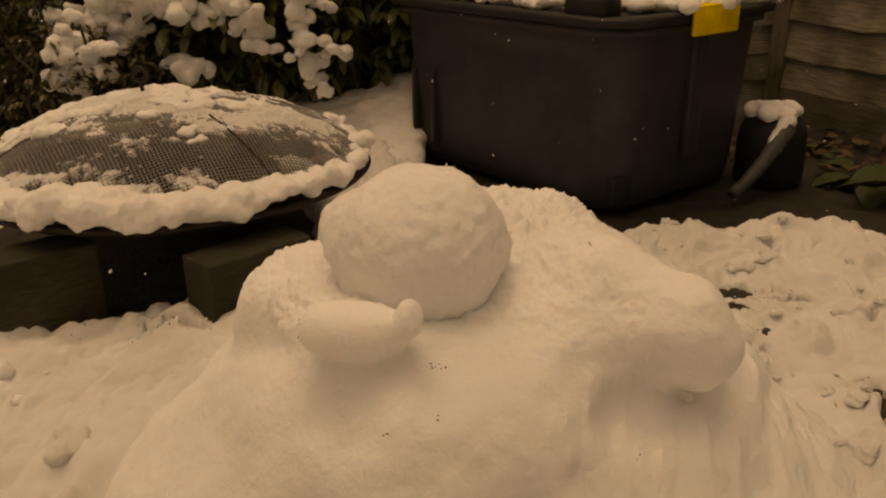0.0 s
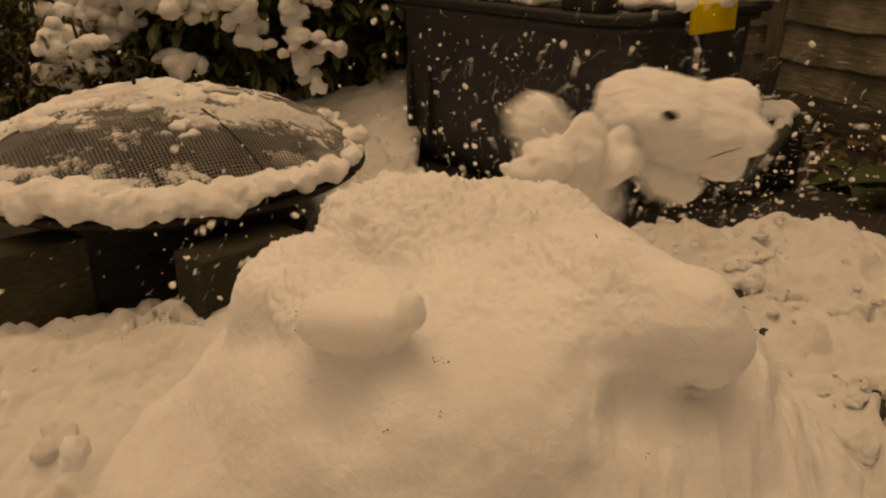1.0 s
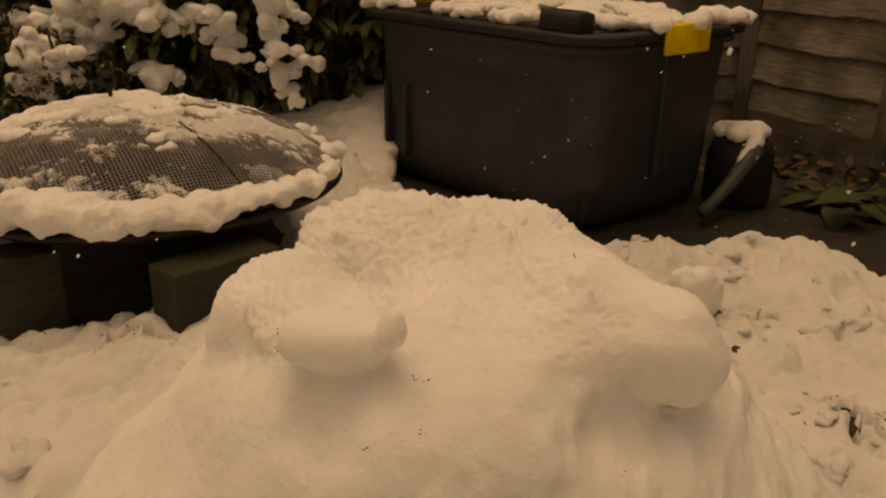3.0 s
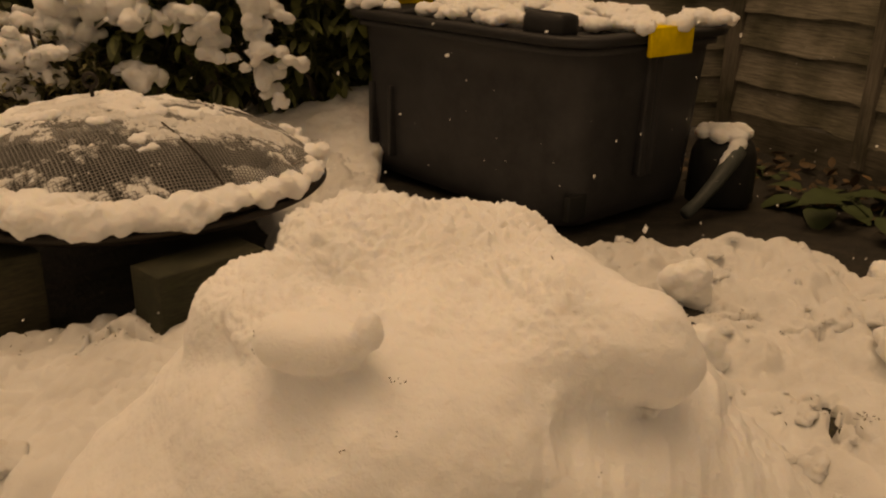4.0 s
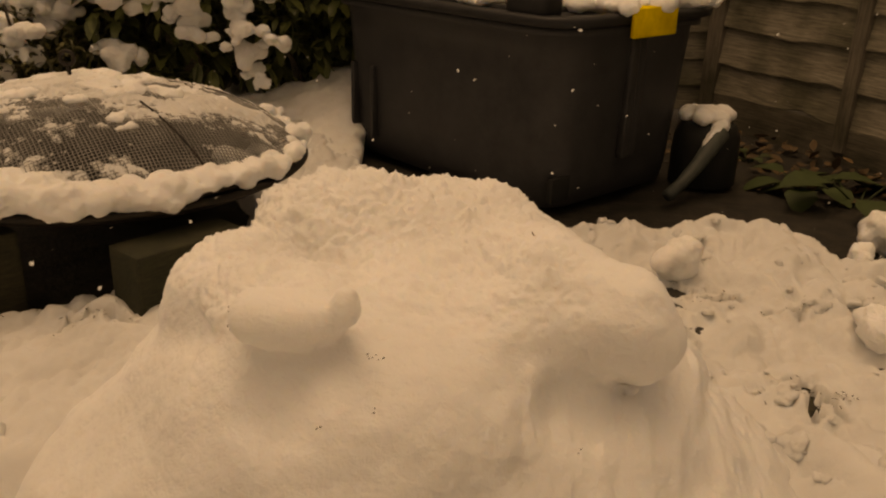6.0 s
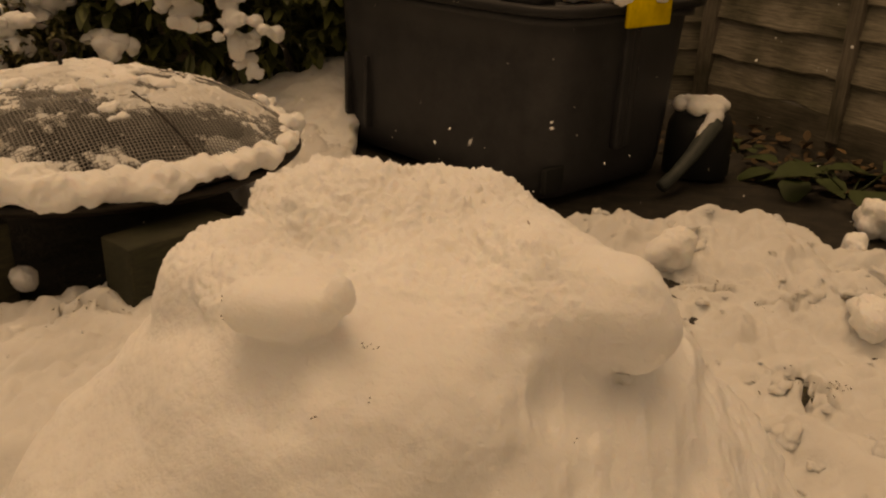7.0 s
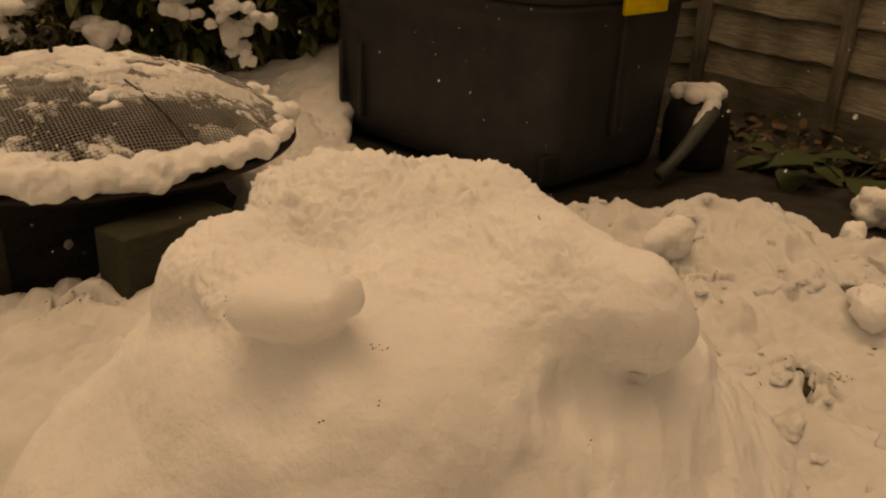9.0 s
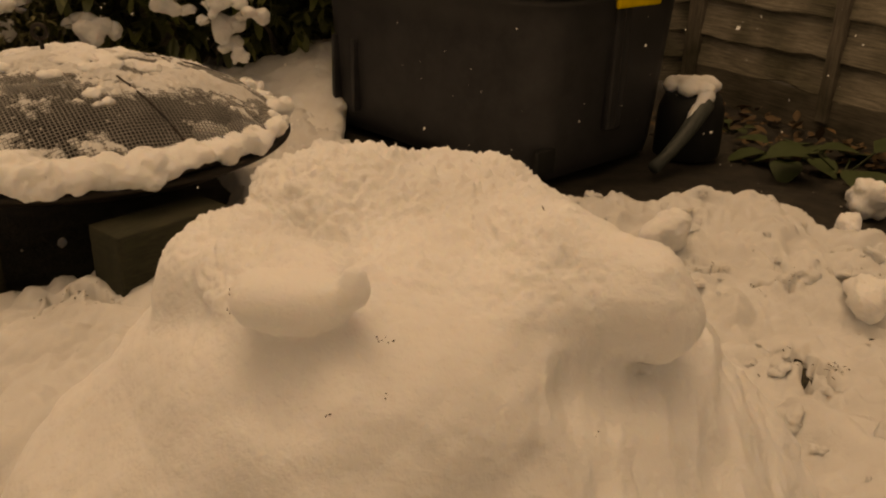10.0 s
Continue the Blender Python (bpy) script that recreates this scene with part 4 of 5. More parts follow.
def marks():
    """A dark speck and a straw pressed into the thrown ball."""
    bm = bmesh.new()
    bmesh.ops.create_icosphere(bm, subdivisions=2, radius=0.006)
    for v in bm.verts:
        v.co = Vector((v.co.x * 1.2 - 0.005, v.co.y * 0.4 - 0.050, v.co.z * 0.7 + 0.024))
    part("dirt_speck", bm, DEBRIS, BALL_B, "dark speck of dirt")
    bm = bmesh.new()
    tube(bm, [(0.038, -0.052, -0.004), (0.047, -0.053, 0.004), (0.058, -0.051, 0.010)], [0.0005, 0.0006, 0.0004], 5)
    part("straw", bm, DEAD, BALL_B, "thin yellow straw")


marks()


def make_sprig():
    rng = random.Random(8)
    ob = empty("leaf_sprig", Matrix.Identity(4))
    tagged(ob, "torn sprig of bright green leaves flung from the snow", "leaf sprig")
    for k in range(6):
        bm = bmesh.new()
        a = math.tau * k / 6
        way = Vector((math.cos(a), 0.4 * math.sin(a * 2), math.sin(a) * 0.7 + 0.2))
        leaf(bm, way * 0.003, way, Vector((rng.gauss(0, 1), -1, rng.gauss(0, 1))), rng.uniform(0.010, 0.017), 0.008, 0.5, 0.3)
        part("leaf", bm, SPRIG, ob)
    return ob


SPRIG_OB = make_sprig()

# a green twig stuck in the mound
bm = bmesh.new()
tube(bm, [(0.0615, 0.551, 0.458), (0.0600, 0.549, 0.4655), (0.0575, 0.548, 0.4705)], [0.0005, 0.0004, 0.0003], 5)
tagged(link_mesh("twig", bm, DEAD), "thin dry twig stuck in the mound", "twig")


def motions():
    walk(BALL_A, [(0, pose(-0.043, 0.526, 0.476, 0, -0, 0)), (0.06, pose(-0.043, 0.526, 0.476, 0, -0, 0)), (0.15, pose(0.010, 0.593, 0.495, 31, -30, -41)), (0.28, pose(0.049, 0.657, 0.523, 70, -30, -87)), (0.5, pose(0.088, 0.739, 0.524, 95, -11, -118)), (0.6, pose(0.119, 0.781, 0.520, 86, -16, -116)), (0.75, pose(0.155, 0.830, 0.505, 73, -21, -112)), (0.9, pose(0.190, 0.876, 0.485, 59, -26, -107)), (1, pose(0.222, 0.917, 0.445, 49, -28, -102)), (1.2, pose(0.319, 0.952, 0.435, 28, -30, -92)), (1.4, pose(0.398, 0.922, 0.449, 7, -29, -81)), (1.6, pose(0.449, 0.889, 0.423, -13, -25, -72)), (1.8, pose(0.491, 0.847, 0.373, -32, -18, -65)), (2.1, pose(1.050, 1.150, 0.060, -56, -5, -60)), (10, pose(1.050, 1.150, 0.060, -56, -5, -60))])
    walk(BALL_B, [(0, pose(-0.750, -1.900, 0.950, 0, 0, -0)), (0.5, pose(-0.200, -0.350, 0.780, 5, 5, -5)), (0.6, pose(-0.067, 0.555, 0.503, 7, 6, -6)), (0.75, pose(0.018, 0.657, 0.468, 8, 8, -8)), (0.9, pose(0.085, 0.779, 0.465, 10, 10, -10)), (1, pose(0.160, 0.853, 0.470, 11, 11, -11)), (1.2, pose(0.250, 0.986, 0.453, 13, 13, -13)), (1.4, pose(0.404, 1.248, 0.404, 15, 15, -15)), (1.5, pose(0.512, 1.362, 0.361, 16, 16, -16)), (1.6, pose(0.581, 1.375, 0.308, 18, 17, -17)), (1.8, pose(0.658, 1.256, 0.241, 20, 19, -19)), (2.1, pose(0.900, 0.950, 0.060, 23, 23, -22)), (10, pose(0.900, 0.950, 0.060, 23, 23, -22))])
    walk(PIECES[0], [(0, pose(-0.900, -2.600, 1.100, -0, 0, -0)), (0.8, pose(-0.220, -0.350, 0.900, -39, 7, -20)), (0.9, pose(-0.140, 0.684, 0.571, -46, 8, -23)), (1, pose(0.059, 0.980, 0.427, -52, 9, -26)), (1.2, pose(0.167, 1.098, 0.408, -64, 11, -32)), (1.4, pose(0.286, 1.220, 0.363, -77, 13, -38)), (1.5, pose(0.383, 1.290, 0.323, -83, 14, -41)), (1.6, pose(0.425, 1.409, 0.222, -90, 15, -44)), (1.8, pose(0.547, 1.556, 0.126, -102, 17, -51)), (2, pose(0.637, 1.451, 0.050, -115, 19, -57)), (2.3, pose(0.716, 1.287, 0.050, -134, 23, -66)), (10, pose(0.716, 1.287, 0.050, -134, 23, -66))])
    walk(PIECES[1], [(0, pose(-0.870, -2.600, 1.080, -0, -0, -0)), (0.8, pose(-0.190, -0.350, 0.880, -40, -60, -16)), (0.9, pose(-0.110, 0.684, 0.551, -45, -67, -18)), (1, pose(0.055, 0.843, 0.429, -50, -75, -20)), (1.2, pose(0.097, 1.049, 0.385, -61, -91, -24)), (1.4, pose(0.179, 1.087, 0.371, -71, -107, -28)), (1.5, pose(0.243, 1.123, 0.359, -77, -115, -30)), (1.6, pose(0.196, 1.225, 0.313, -82, -123, -32)), (1.8, pose(0.264, 1.293, 0.235, -92, -139, -36)), (2, pose(0.370, 1.636, 0.020, -103, -155, -41)), (2.2, pose(0.371, 1.658, -0.050, -113, -171, -45)), (10, pose(0.371, 1.658, -0.050, -113, -171, -45))])
    walk(PIECES[2], [(0, pose(-0.930, -2.600, 1.100, 0, 0, 0)), (0.8, pose(-0.250, -0.350, 0.900, 16, 31, 38)), (0.9, pose(-0.170, 0.684, 0.571, 18, 35, 43)), (1, pose(0.027, 0.794, 0.433, 20, 39, 47)), (1.2, pose(0.006, 0.862, 0.443, 24, 46, 57)), (1.4, pose(0.051, 0.843, 0.454, 28, 54, 66)), (1.5, pose(0.084, 0.820, 0.456, 29, 58, 71)), (1.6, pose(0.094, 0.784, 0.411, 31, 62, 76)), (1.8, pose(0.103, 0.763, 0.417, 35, 70, 85)), (2, pose(0.111, 0.751, 0.420, 39, 77, 94)), (2.2, pose(0.134, 0.826, 0.371, 43, 85, 104)), (2.4, pose(0.200, 1.000, 0.000, 47, 93, 113)), (10, pose(0.200, 1.000, 0.000, 47, 93, 113))])
    walk(PIECES[3], [(0, pose(-0.900, -2.600, 1.060, 0, 0, -0)), (0.8, pose(-0.220, -0.350, 0.860, 42, 46, -2)), (0.9, pose(-0.140, 0.684, 0.531, 48, 52, -2)), (1, pose(0.076, 0.835, 0.410, 53, 58, -3)), (1.2, pose(0.273, 1.112, 0.346, 63, 70, -3)), (1.4, pose(0.336, 1.196, 0.324, 74, 81, -4)), (1.5, pose(0.402, 1.273, 0.286, 79, 87, -4)), (1.6, pose(0.489, 1.337, 0.238, 84, 93, -4)), (1.8, pose(0.609, 1.377, 0.178, 95, 104, -5)), (2, pose(0.851, 1.640, 0.030, 106, 116, -5)), (10, pose(0.851, 1.640, 0.030, 106, 116, -5))])
    walk(PIECES[4], [(0, pose(0.020, 0.600, 0.330, -0, -0, 0)), (0.85, pose(0.020, 0.600, 0.360, -44, -61, 24)), (1, pose(0.071, 0.778, 0.451, -52, -72, 28)), (1.2, pose(0.114, 0.848, 0.421, -63, -87, 34)), (1.4, pose(0.224, 0.969, 0.364, -74, -101, 40)), (1.6, pose(0.299, 1.080, 0.272, -84, -116, 45)), (1.9, pose(0.350, 1.200, -0.080, -100, -138, 54)), (10, pose(0.350, 1.200, -0.080, -100, -138, 54))])
    walk(PIECES[5], [(0, pose(0.020, 0.600, 0.330, -0, -0, 0)), (0.85, pose(0.020, 0.600, 0.360, -62, -49, 28)), (1, pose(0.110, 0.804, 0.446, -74, -58, 33)), (1.2, pose(0.185, 0.880, 0.395, -89, -70, 39)), (1.4, pose(0.272, 0.997, 0.323, -104, -82, 46)), (1.6, pose(0.354, 1.149, 0.206, -119, -93, 52)), (1.9, pose(0.430, 1.300, -0.080, -141, -111, 62)), (10, pose(0.430, 1.300, -0.080, -141, -111, 62))])
    walk(PIECES[6], [(0, pose(0.020, 0.600, 0.330, -0, 0, 0)), (0.85, pose(0.020, 0.600, 0.360, -12, 10, 9)), (1, pose(0.033, 0.760, 0.451, -14, 11, 10)), (1.2, pose(0.064, 0.806, 0.438, -17, 14, 12)), (1.4, pose(0.112, 0.892, 0.387, -20, 16, 14)), (1.6, pose(0.170, 1.013, 0.302, -23, 19, 17)), (1.9, pose(0.510, 1.400, -0.080, -27, 22, 20)), (10, pose(0.510, 1.400, -0.080, -27, 22, 20))])
    walk(PIECES[7], [(0, pose(0.020, 0.600, 0.330, 0, -0, 0)), (0.85, pose(0.020, 0.600, 0.360, 62, -1, 10)), (1, pose(0.154, 0.842, 0.423, 73, -1, 12)), (1.2, pose(0.256, 0.964, 0.375, 88, -1, 14)), (1.4, pose(0.324, 1.076, 0.281, 103, -1, 16)), (1.6, pose(0.419, 1.221, 0.160, 118, -2, 19)), (1.9, pose(0.590, 1.500, -0.080, 140, -2, 22)), (10, pose(0.590, 1.500, -0.080, 140, -2, 22))])
    walk(CRUMB, [(0, pose(0.060, 0.600, 0.380, -0, -0, 0)), (0.15, pose(0.070, 0.620, 0.420, -5, -10, 5)), (0.28, pose(0.121, 0.810, 0.395, -10, -20, 8)), (0.5, pose(0.154, 0.876, 0.384, -18, -35, 15)), (0.6, pose(0.212, 0.958, 0.344, -21, -42, 18)), (0.8, pose(0.287, 1.076, 0.270, -28, -56, 24)), (1, pose(0.478, 1.529, 0.020, -35, -70, 30)), (10, pose(0.516, 1.644, -0.030, -62, -122, 53))])
    walk(CRUMBS_LEFT[0], [(0, pose(-0.080, 0.550, 0.380, -0, 0, -0)), (0.05, pose(-0.100, 0.550, 0.400, -3, 6, -4)), (0.15, pose(-0.203, 0.615, 0.440, -10, 17, -13)), (0.28, pose(-0.276, 0.649, 0.431, -18, 31, -25)), (0.5, pose(-0.348, 0.690, 0.399, -33, 55, -45)), (0.6, pose(-0.401, 0.707, 0.369, -39, 67, -54)), (0.9, pose(-0.439, 0.660, 0.329, -59, 100, -81)), (10, pose(-0.439, 0.660, 0.329, -59, 100, -81))])
    walk(CRUMBS_LEFT[1], [(0, pose(-0.090, 0.530, 0.370, -0, -0, -0)), (0.05, pose(-0.110, 0.530, 0.390, -0, -2, -4)), (0.15, pose(-0.165, 0.584, 0.440, -1, -5, -13)), (0.28, pose(-0.235, 0.632, 0.403, -2, -9, -24)), (0.5, pose(-0.299, 0.695, 0.351, -4, -15, -43)), (0.6, pose(-0.333, 0.719, 0.311, -5, -18, -52)), (0.9, pose(-0.390, 0.736, 0.181, -8, -27, -78)), (10, pose(-0.390, 0.736, -0.019, -14, -46, -132))])
    walk(SPRIG_OB, [(0, pose(-0.030, 0.596, 0.455, 0, -0, 0)), (0.1, pose(-0.051, 0.626, 0.468, 1, -1, 2)), (0.15, pose(-0.056, 0.643, 0.471, 3, -3, 3)), (0.28, pose(-0.054, 0.684, 0.479, 6, -6, 6)), (0.5, pose(-0.058, 0.696, 0.486, 9, -9, 9)), (0.75, pose(-0.062, 0.702, 0.471, 13, -13, 14)), (0.9, pose(-0.071, 0.740, 0.434, 17, -17, 19)), (1.1, pose(-0.100, 0.850, 0.200, 20, -20, 22)), (10, pose(-0.100, 0.850, 0.030, 20, -20, 22))])
    walk(CHUNK_A, [(0, pose(0.305, 1.342, 0.050, -0, 0, 0)), (1.6, pose(0.309, 1.342, 0.050, -7, 8, 59)), (2, pose(0.433, 1.375, 0.050, -9, 12, 83)), (2.2, pose(0.422, 1.427, 0.055, -11, 13, 95)), (2.5, pose(0.421, 1.459, 0.055, -13, 16, 113)), (3.8, pose(0.450, 1.554, 0.055, -19, 24, 172)), (4.1, pose(0.456, 1.558, 0.055, -21, 27, 190)), (4.5, pose(0.465, 1.577, 0.055, -24, 30, 214)), (10, pose(0.465, 1.577, 0.055, -24, 30, 214))])
    walk(CHUNK_B, [(0, pose(0.349, 1.250, 0.040, -0, 0, 0)), (3.9, pose(0.349, 1.250, 0.040, -0, 0, 0)), (4.1, pose(0.471, 1.345, 0.045, -2, 11, 11)), (4.3, pose(0.583, 1.424, 0.050, -3, 21, 23)), (4.5, pose(0.641, 1.521, 0.050, -5, 32, 34)), (4.7, pose(0.753, 1.639, 0.050, -7, 43, 45)), (4.9, pose(0.815, 1.668, 0.050, -9, 54, 57)), (5.1, pose(0.856, 1.653, 0.050, -10, 64, 68)), (5.3, pose(0.894, 1.644, 0.050, -12, 75, 79)), (5.5, pose(0.917, 1.721, 0.050, -14, 86, 91)), (5.7, pose(0.924, 1.748, 0.050, -16, 96, 102)), (6.8, pose(0.961, 1.806, 0.040, -19, 120, 127)), (10, pose(0.961, 1.806, 0.040, -19, 120, 127))])
    walk(CHUNK_C, [(0, pose(-0.729, 1.128, 0.030, -0, 0, 0)), (6.2, pose(-0.729, 1.128, 0.030, -0, 0, 0)), (6.8, pose(-0.613, 1.279, 0.035, -36, 28, 28)), (6.95, pose(-0.642, 1.338, 0.050, -48, 37, 37)), (7.1, pose(-0.673, 1.402, 0.050, -61, 47, 46)), (7.25, pose(-0.697, 1.443, 0.045, -73, 56, 56)), (7.5, pose(-0.707, 1.458, 0.040, -94, 72, 71)), (8, pose(-0.810, 1.510, 0.030, -130, 100, 99)), (10, pose(-0.810, 1.510, 0.030, -130, 100, 99))])
    walk(CHUNK_D, [(0, pose(-0.662, 1.060, 0.020, -0, 0, 0)), (6.6, pose(-0.662, 1.060, 0.020, -0, 0, 0)), (7, pose(-0.604, 1.209, 0.025, -53, 28, 21)), (7.2, pose(-0.625, 1.282, 0.030, -80, 41, 31)), (7.5, pose(-0.631, 1.291, 0.030, -120, 62, 47)), (7.8, pose(-0.643, 1.339, 0.035, -160, 83, 62)), (8.1, pose(-0.663, 1.375, 0.035, -201, 103, 78)), (8.4, pose(-0.685, 1.425, 0.030, -241, 124, 93)), (8.8, pose(-0.775, 1.462, 0.030, -294, 152, 114)), (10, pose(-0.775, 1.462, 0.030, -294, 152, 114))])
    walk(CHUNK_E, [(0, pose(-0.453, 1.263, -0.020, 0, -0, 0)), (7.2, pose(-0.474, 1.281, 0.000, 70, -73, 35)), (7.4, pose(-0.532, 1.351, 0.020, 101, -106, 51)), (7.6, pose(-0.562, 1.398, 0.020, 133, -140, 67)), (8, pose(-0.606, 1.480, 0.015, 196, -206, 100)), (8.6, pose(-0.653, 1.563, 0.012, 266, -279, 135)), (10, pose(-0.653, 1.563, 0.012, 266, -279, 135))])
    walk(SPRAYS[0], [(0, pose(0.040, 0.600, -0.590, -0, 0, 0)), (0.15, pose(0.087, 0.808, 0.508, -6, 3, 2)), (0.28, pose(0.163, 0.846, 0.472, -11, 6, 5)), (0.5, pose(0.199, 0.937, 0.445, -20, 11, 8)), (0.75, pose(0.290, 1.011, 0.408, -30, 17, 12)), (1, pose(0.384, 1.085, 0.374, -40, 23, 16)), (1.5, pose(0.494, 1.137, 0.330, -60, 34, 24)), (2, pose(1.000, 1.500, -0.500, -80, 46, 32)), (10, pose(1.000, 1.500, -0.500, -80, 46, 32))])
    walk(SPRAYS[1], [(0, pose(0.040, 0.600, -0.590, 0, -0, -0)), (0.1, pose(0.040, 0.600, -0.590, 0, -0, -0)), (0.28, pose(0.123, 0.794, 0.445, 10, -8, -10)), (0.5, pose(0.158, 0.887, 0.423, 22, -17, -23)), (0.75, pose(0.222, 0.971, 0.394, 36, -28, -37)), (1, pose(0.301, 1.102, 0.340, 49, -39, -51)), (1.5, pose(0.398, 1.167, 0.296, 77, -60, -80)), (1.9, pose(0.700, 1.500, -0.500, 99, -78, -103)), (10, pose(0.700, 1.500, -0.500, 99, -78, -103))])
    walk(SPRAYS[2], [(0, pose(0.040, 0.600, -0.590, 0, 0, 0)), (0.1, pose(0.040, 0.600, -0.590, 0, 0, 0)), (0.28, pose(0.066, 0.748, 0.444, 9, 10, 8)), (0.5, pose(0.120, 0.838, 0.416, 20, 22, 19)), (0.75, pose(0.185, 0.923, 0.384, 33, 35, 31)), (1, pose(0.252, 1.010, 0.348, 46, 48, 42)), (1.5, pose(0.324, 1.081, 0.294, 71, 75, 66)), (1.8, pose(0.500, 1.500, -0.500, 87, 92, 80)), (10, pose(0.500, 1.500, -0.500, 87, 92, 80))])
    walk(SPRAYS[3], [(0, pose(0.040, 0.600, -0.590, 0, 0, -0)), (0.1, pose(0.040, 0.600, -0.590, 0, 0, -0)), (0.28, pose(-0.053, 0.755, 0.469, 5, 7, -7)), (0.5, pose(-0.043, 0.812, 0.489, 10, 16, -15)), (0.75, pose(-0.031, 0.863, 0.483, 17, 27, -25)), (1, pose(-0.023, 0.917, 0.462, 23, 37, -34)), (1.5, pose(0.001, 0.954, 0.396, 36, 57, -53)), (1.9, pose(0.000, 1.300, -0.500, 46, 73, -69)), (10, pose(0.000, 1.300, -0.500, 46, 73, -69))])
    walk(SPRAYS[4], [(0, pose(0.040, 0.600, -0.590, -0, 0, 0)), (0.55, pose(0.040, 0.600, -0.590, -0, 0, 0)), (0.75, pose(0.140, 0.841, 0.436, -3, 10, 8)), (0.9, pose(0.233, 0.974, 0.391, -5, 18, 14)), (1, pose(0.328, 1.048, 0.370, -7, 23, 19)), (1.2, pose(0.402, 1.126, 0.349, -10, 33, 27)), (1.5, pose(0.478, 1.200, 0.326, -14, 49, 39)), (2.1, pose(1.100, 1.700, -0.500, -23, 79, 64)), (10, pose(1.100, 1.700, -0.500, -23, 79, 64))])
    walk(SPRAYS[5], [(0, pose(0.040, 0.600, -0.590, 0, -0, -0)), (0.55, pose(0.040, 0.600, -0.590, 0, -0, -0)), (0.75, pose(0.043, 0.753, 0.456, 6, -7, -7)), (0.9, pose(0.184, 0.927, 0.374, 10, -12, -12)), (1, pose(0.223, 1.011, 0.327, 13, -16, -16)), (1.2, pose(0.271, 1.097, 0.297, 19, -23, -23)), (1.5, pose(0.352, 1.178, 0.283, 28, -34, -34)), (2, pose(0.700, 1.700, -0.500, 43, -52, -51)), (10, pose(0.700, 1.700, -0.500, 43, -52, -51))])
    walk(SPRAYS[6], [(0, pose(0.040, 0.600, -0.590, 0, 0, 0)), (0.75, pose(0.040, 0.600, -0.590, 0, 0, 0)), (0.9, pose(-0.001, 0.874, 0.498, 3, 4, 8)), (1, pose(-0.037, 0.969, 0.468, 4, 6, 14)), (1.2, pose(0.024, 1.066, 0.436, 8, 11, 25)), (1.5, pose(0.099, 1.157, 0.399, 13, 18, 41)), (2, pose(0.183, 1.222, 0.302, 22, 30, 69)), (2.4, pose(0.350, 1.600, -0.500, 29, 40, 90)), (10, pose(0.350, 1.600, -0.500, 29, 40, 90))])
    walk(SPRAYS[7], [(0, pose(0.040, 0.600, -0.590, -0, -0, 0)), (0.85, pose(0.040, 0.600, -0.590, -0, -0, 0)), (1, pose(0.079, 0.972, 0.492, -7, -7, 2)), (1.2, pose(0.168, 1.060, 0.477, -16, -16, 4)), (1.5, pose(0.240, 1.144, 0.446, -30, -29, 8)), (2, pose(0.295, 1.268, 0.364, -53, -51, 13)), (3.1, pose(0.500, 1.700, -0.500, -100, -95, 25)), (10, pose(0.500, 1.700, -0.500, -100, -95, 25))])
    walk(SPRAYS[8], [(0, pose(0.040, 0.600, -0.590, 0, -0, 0)), (0.85, pose(0.040, 0.600, -0.590, 0, -0, 0)), (1, pose(0.201, 1.002, 0.475, 1, -3, 6)), (1.2, pose(0.306, 1.075, 0.449, 2, -6, 14)), (1.5, pose(0.393, 1.150, 0.433, 4, -12, 27)), (2, pose(0.459, 1.265, 0.344, 7, -21, 48)), (3.2, pose(0.800, 1.700, -0.500, 12, -40, 89)), (10, pose(0.800, 1.700, -0.500, 12, -40, 89))])
    walk(SPRAYS[9], [(0, pose(0.040, 0.600, -0.590, 0, -0, -0)), (0.85, pose(0.040, 0.600, -0.590, 0, -0, -0)), (1, pose(0.021, 0.862, 0.443, 1, -4, -8)), (1.2, pose(-0.016, 0.857, 0.427, 2, -9, -20)), (1.5, pose(0.054, 0.948, 0.381, 3, -16, -37)), (1.8, pose(0.176, 1.115, 0.298, 4, -24, -54)), (2.1, pose(0.300, 1.300, -0.500, 6, -32, -70)), (10, pose(0.300, 1.300, -0.500, 6, -32, -70))])
    walk(SPRAYS[10], [(0, pose(0.040, 0.600, -0.590, -0, -0, -0)), (0.85, pose(0.040, 0.600, -0.590, -0, -0, -0)), (1, pose(0.184, 0.931, 0.385, -9, -7, -2)), (1.2, pose(0.217, 1.012, 0.327, -20, -16, -5)), (1.5, pose(0.286, 1.095, 0.303, -38, -30, -8)), (2, pose(0.286, 1.301, 0.280, -67, -53, -15)), (3.1, pose(0.500, 1.600, -0.500, -126, -100, -28)), (10, pose(0.500, 1.600, -0.500, -126, -100, -28))])
    walk(SPRAYS[11], [(0, pose(0.040, 0.600, -0.590, -0, -0, -0)), (0.85, pose(0.040, 0.600, -0.590, -0, -0, -0)), (1, pose(0.149, 0.951, 0.432, -8, -5, -4)), (1.2, pose(0.138, 1.061, 0.457, -18, -12, -8)), (1.5, pose(0.196, 1.141, 0.390, -33, -22, -15)), (2, pose(0.248, 1.225, 0.358, -58, -40, -27)), (2.4, pose(0.258, 1.314, 0.314, -79, -53, -37)), (3.6, pose(0.350, 1.700, -0.500, -129, -88, -60)), (10, pose(0.350, 1.700, -0.500, -129, -88, -60))])
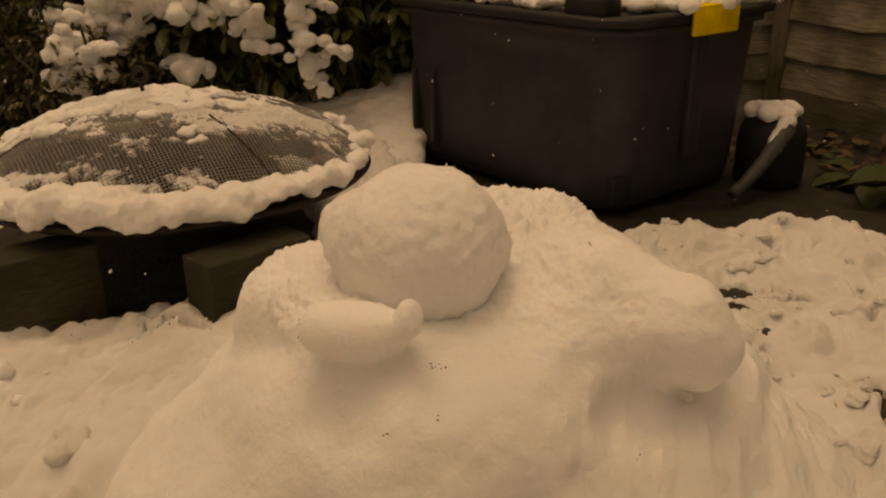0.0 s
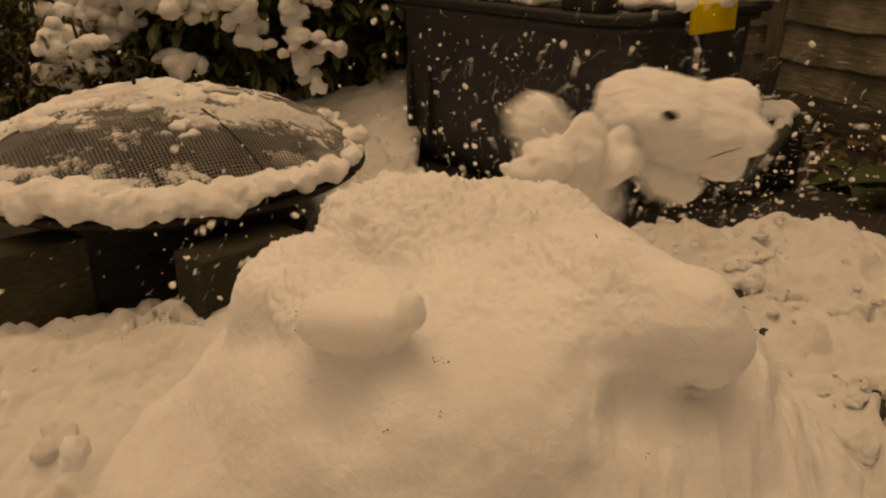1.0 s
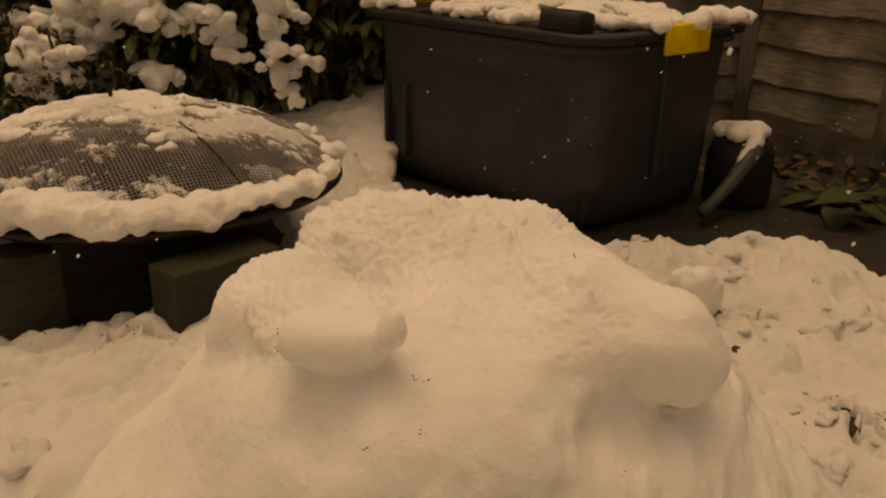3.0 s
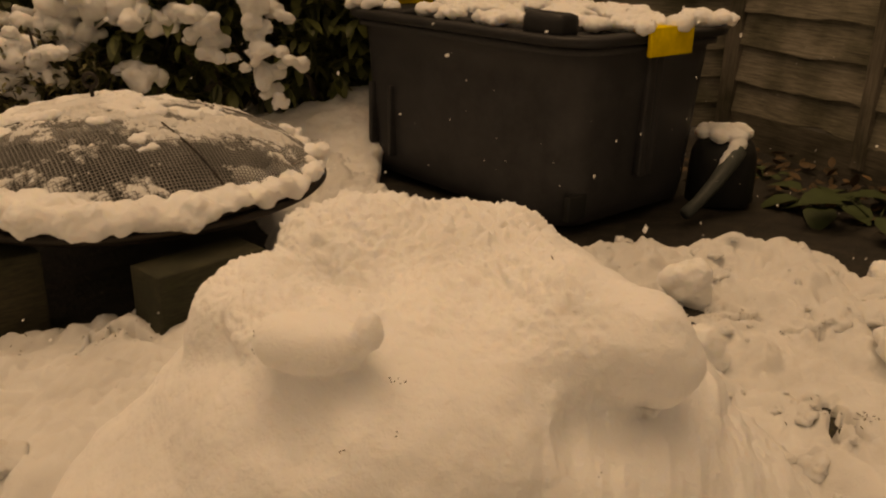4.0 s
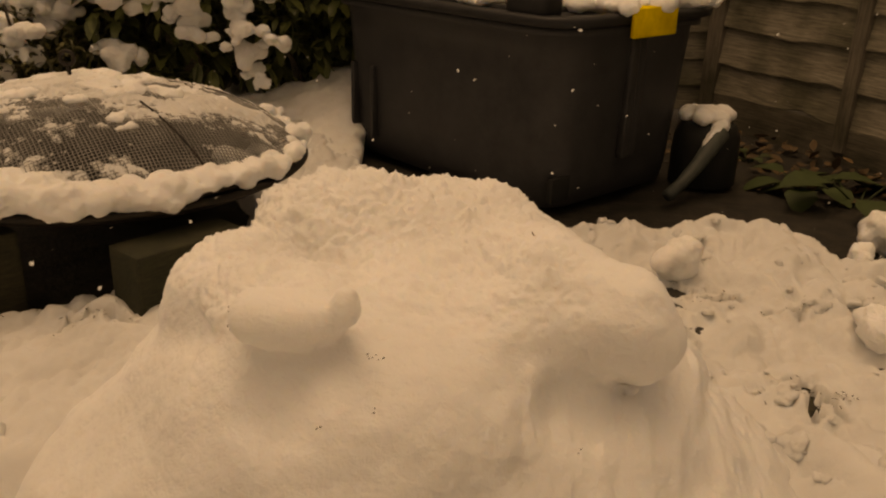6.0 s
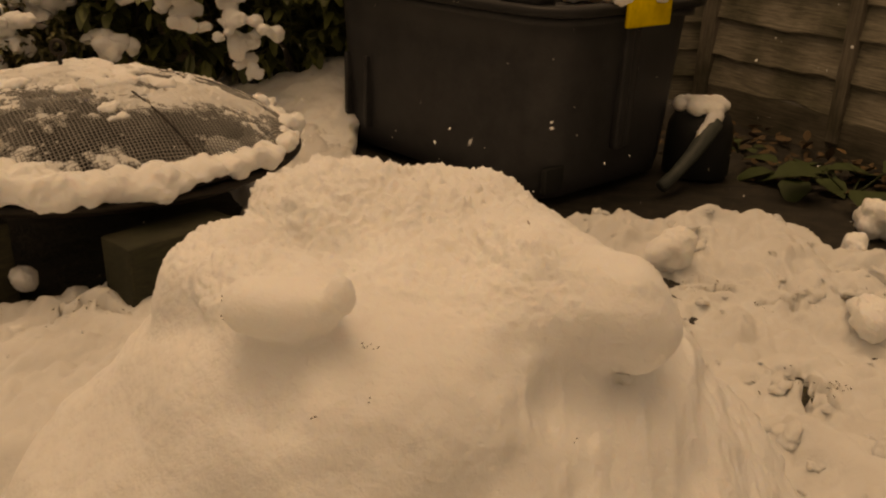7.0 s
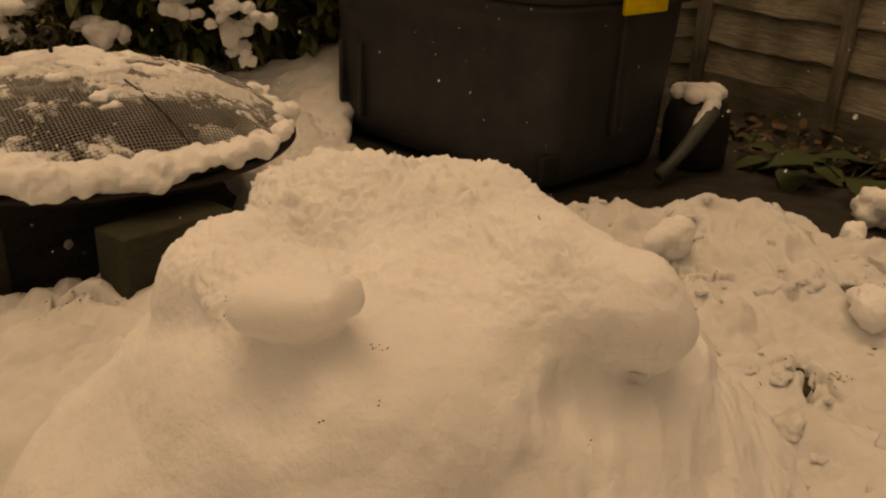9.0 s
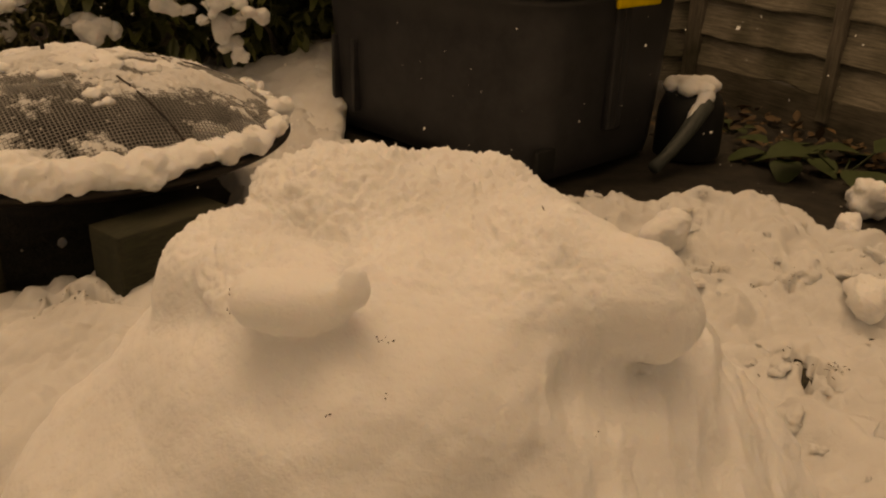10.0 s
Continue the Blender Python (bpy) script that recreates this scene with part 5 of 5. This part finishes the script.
    walk(SPRAYS[12], [(0, pose(0.040, 0.600, -0.590, 0, 0, 0)), (0.85, pose(0.040, 0.600, -0.590, 0, 0, 0)), (1, pose(0.301, 1.010, 0.394, 1, 2, 6)), (1.2, pose(0.360, 1.096, 0.385, 3, 6, 13)), (1.5, pose(0.445, 1.167, 0.357, 5, 10, 25)), (2, pose(0.491, 1.305, 0.334, 10, 18, 44)), (2.4, pose(0.546, 1.427, 0.261, 13, 25, 59)), (3.6, pose(0.900, 1.750, -0.500, 22, 40, 97)), (10, pose(0.900, 1.750, -0.500, 22, 40, 97))])
    walk(SPRAYS[13], [(0, pose(-0.080, 0.560, -0.590, 0, 0, 0)), (0.15, pose(-0.165, 0.632, 0.448, 1, 2, 6)), (0.28, pose(-0.225, 0.676, 0.419, 1, 3, 12)), (0.5, pose(-0.287, 0.719, 0.391, 2, 5, 21)), (0.75, pose(-0.343, 0.732, 0.348, 3, 8, 31)), (0.9, pose(-0.400, 0.900, -0.500, 3, 9, 37)), (10, pose(-0.400, 0.900, -0.500, 3, 9, 37))])
    walk(SPRAYS[14], [(0, pose(-0.080, 0.560, -0.590, 0, 0, 0)), (0.06, pose(-0.080, 0.560, -0.590, 0, 0, 0)), (0.28, pose(-0.179, 0.626, 0.422, 1, 7, 7)), (0.5, pose(-0.232, 0.685, 0.391, 3, 13, 13)), (0.75, pose(-0.296, 0.743, 0.322, 4, 21, 20)), (0.9, pose(-0.300, 0.950, -0.500, 5, 25, 25)), (10, pose(-0.300, 0.950, -0.500, 5, 25, 25))])
    walk(SPRAYS[15], [(0, pose(-0.080, 0.560, -0.590, -0, 0, 0)), (0.55, pose(-0.080, 0.560, -0.590, -0, 0, 0)), (0.75, pose(-0.142, 0.648, 0.448, -4, 12, 11)), (0.9, pose(-0.192, 0.716, 0.409, -7, 20, 19)), (1, pose(-0.210, 0.756, 0.383, -9, 26, 25)), (1.2, pose(-0.239, 0.789, 0.348, -13, 38, 36)), (1.5, pose(-0.340, 0.855, 0.320, -20, 55, 52)), (1.8, pose(-0.365, 0.882, 0.278, -26, 72, 69)), (2.1, pose(-0.350, 1.200, -0.500, -32, 90, 85)), (10, pose(-0.350, 1.200, -0.500, -32, 90, 85))])
    walk(SPRAYS[16], [(0, pose(-0.080, 0.560, -0.590, 0, -0, 0)), (0.55, pose(-0.080, 0.560, -0.590, 0, -0, 0)), (0.75, pose(-0.168, 0.629, 0.420, 4, -10, 3)), (0.9, pose(-0.232, 0.681, 0.360, 8, -17, 5)), (1, pose(-0.258, 0.734, 0.371, 10, -22, 6)), (1.2, pose(-0.220, 0.808, 0.380, 14, -32, 9)), (1.5, pose(-0.263, 0.890, 0.333, 21, -47, 13)), (1.8, pose(-0.318, 0.904, 0.283, 27, -61, 18)), (2.1, pose(-0.300, 1.200, -0.500, 34, -76, 22)), (10, pose(-0.300, 1.200, -0.500, 34, -76, 22))])
    for k, ob in enumerate(FLAKES):
        walk(ob, [(0, pose(0.05 * k, 0, 0.9 - 0.3 * k)), (5, pose(0.05 * k - 0.12, 0, 0.25 - 0.3 * k * 0.6)), (10, pose(0.05 * k - 0.2, 0, -0.4))])


motions()
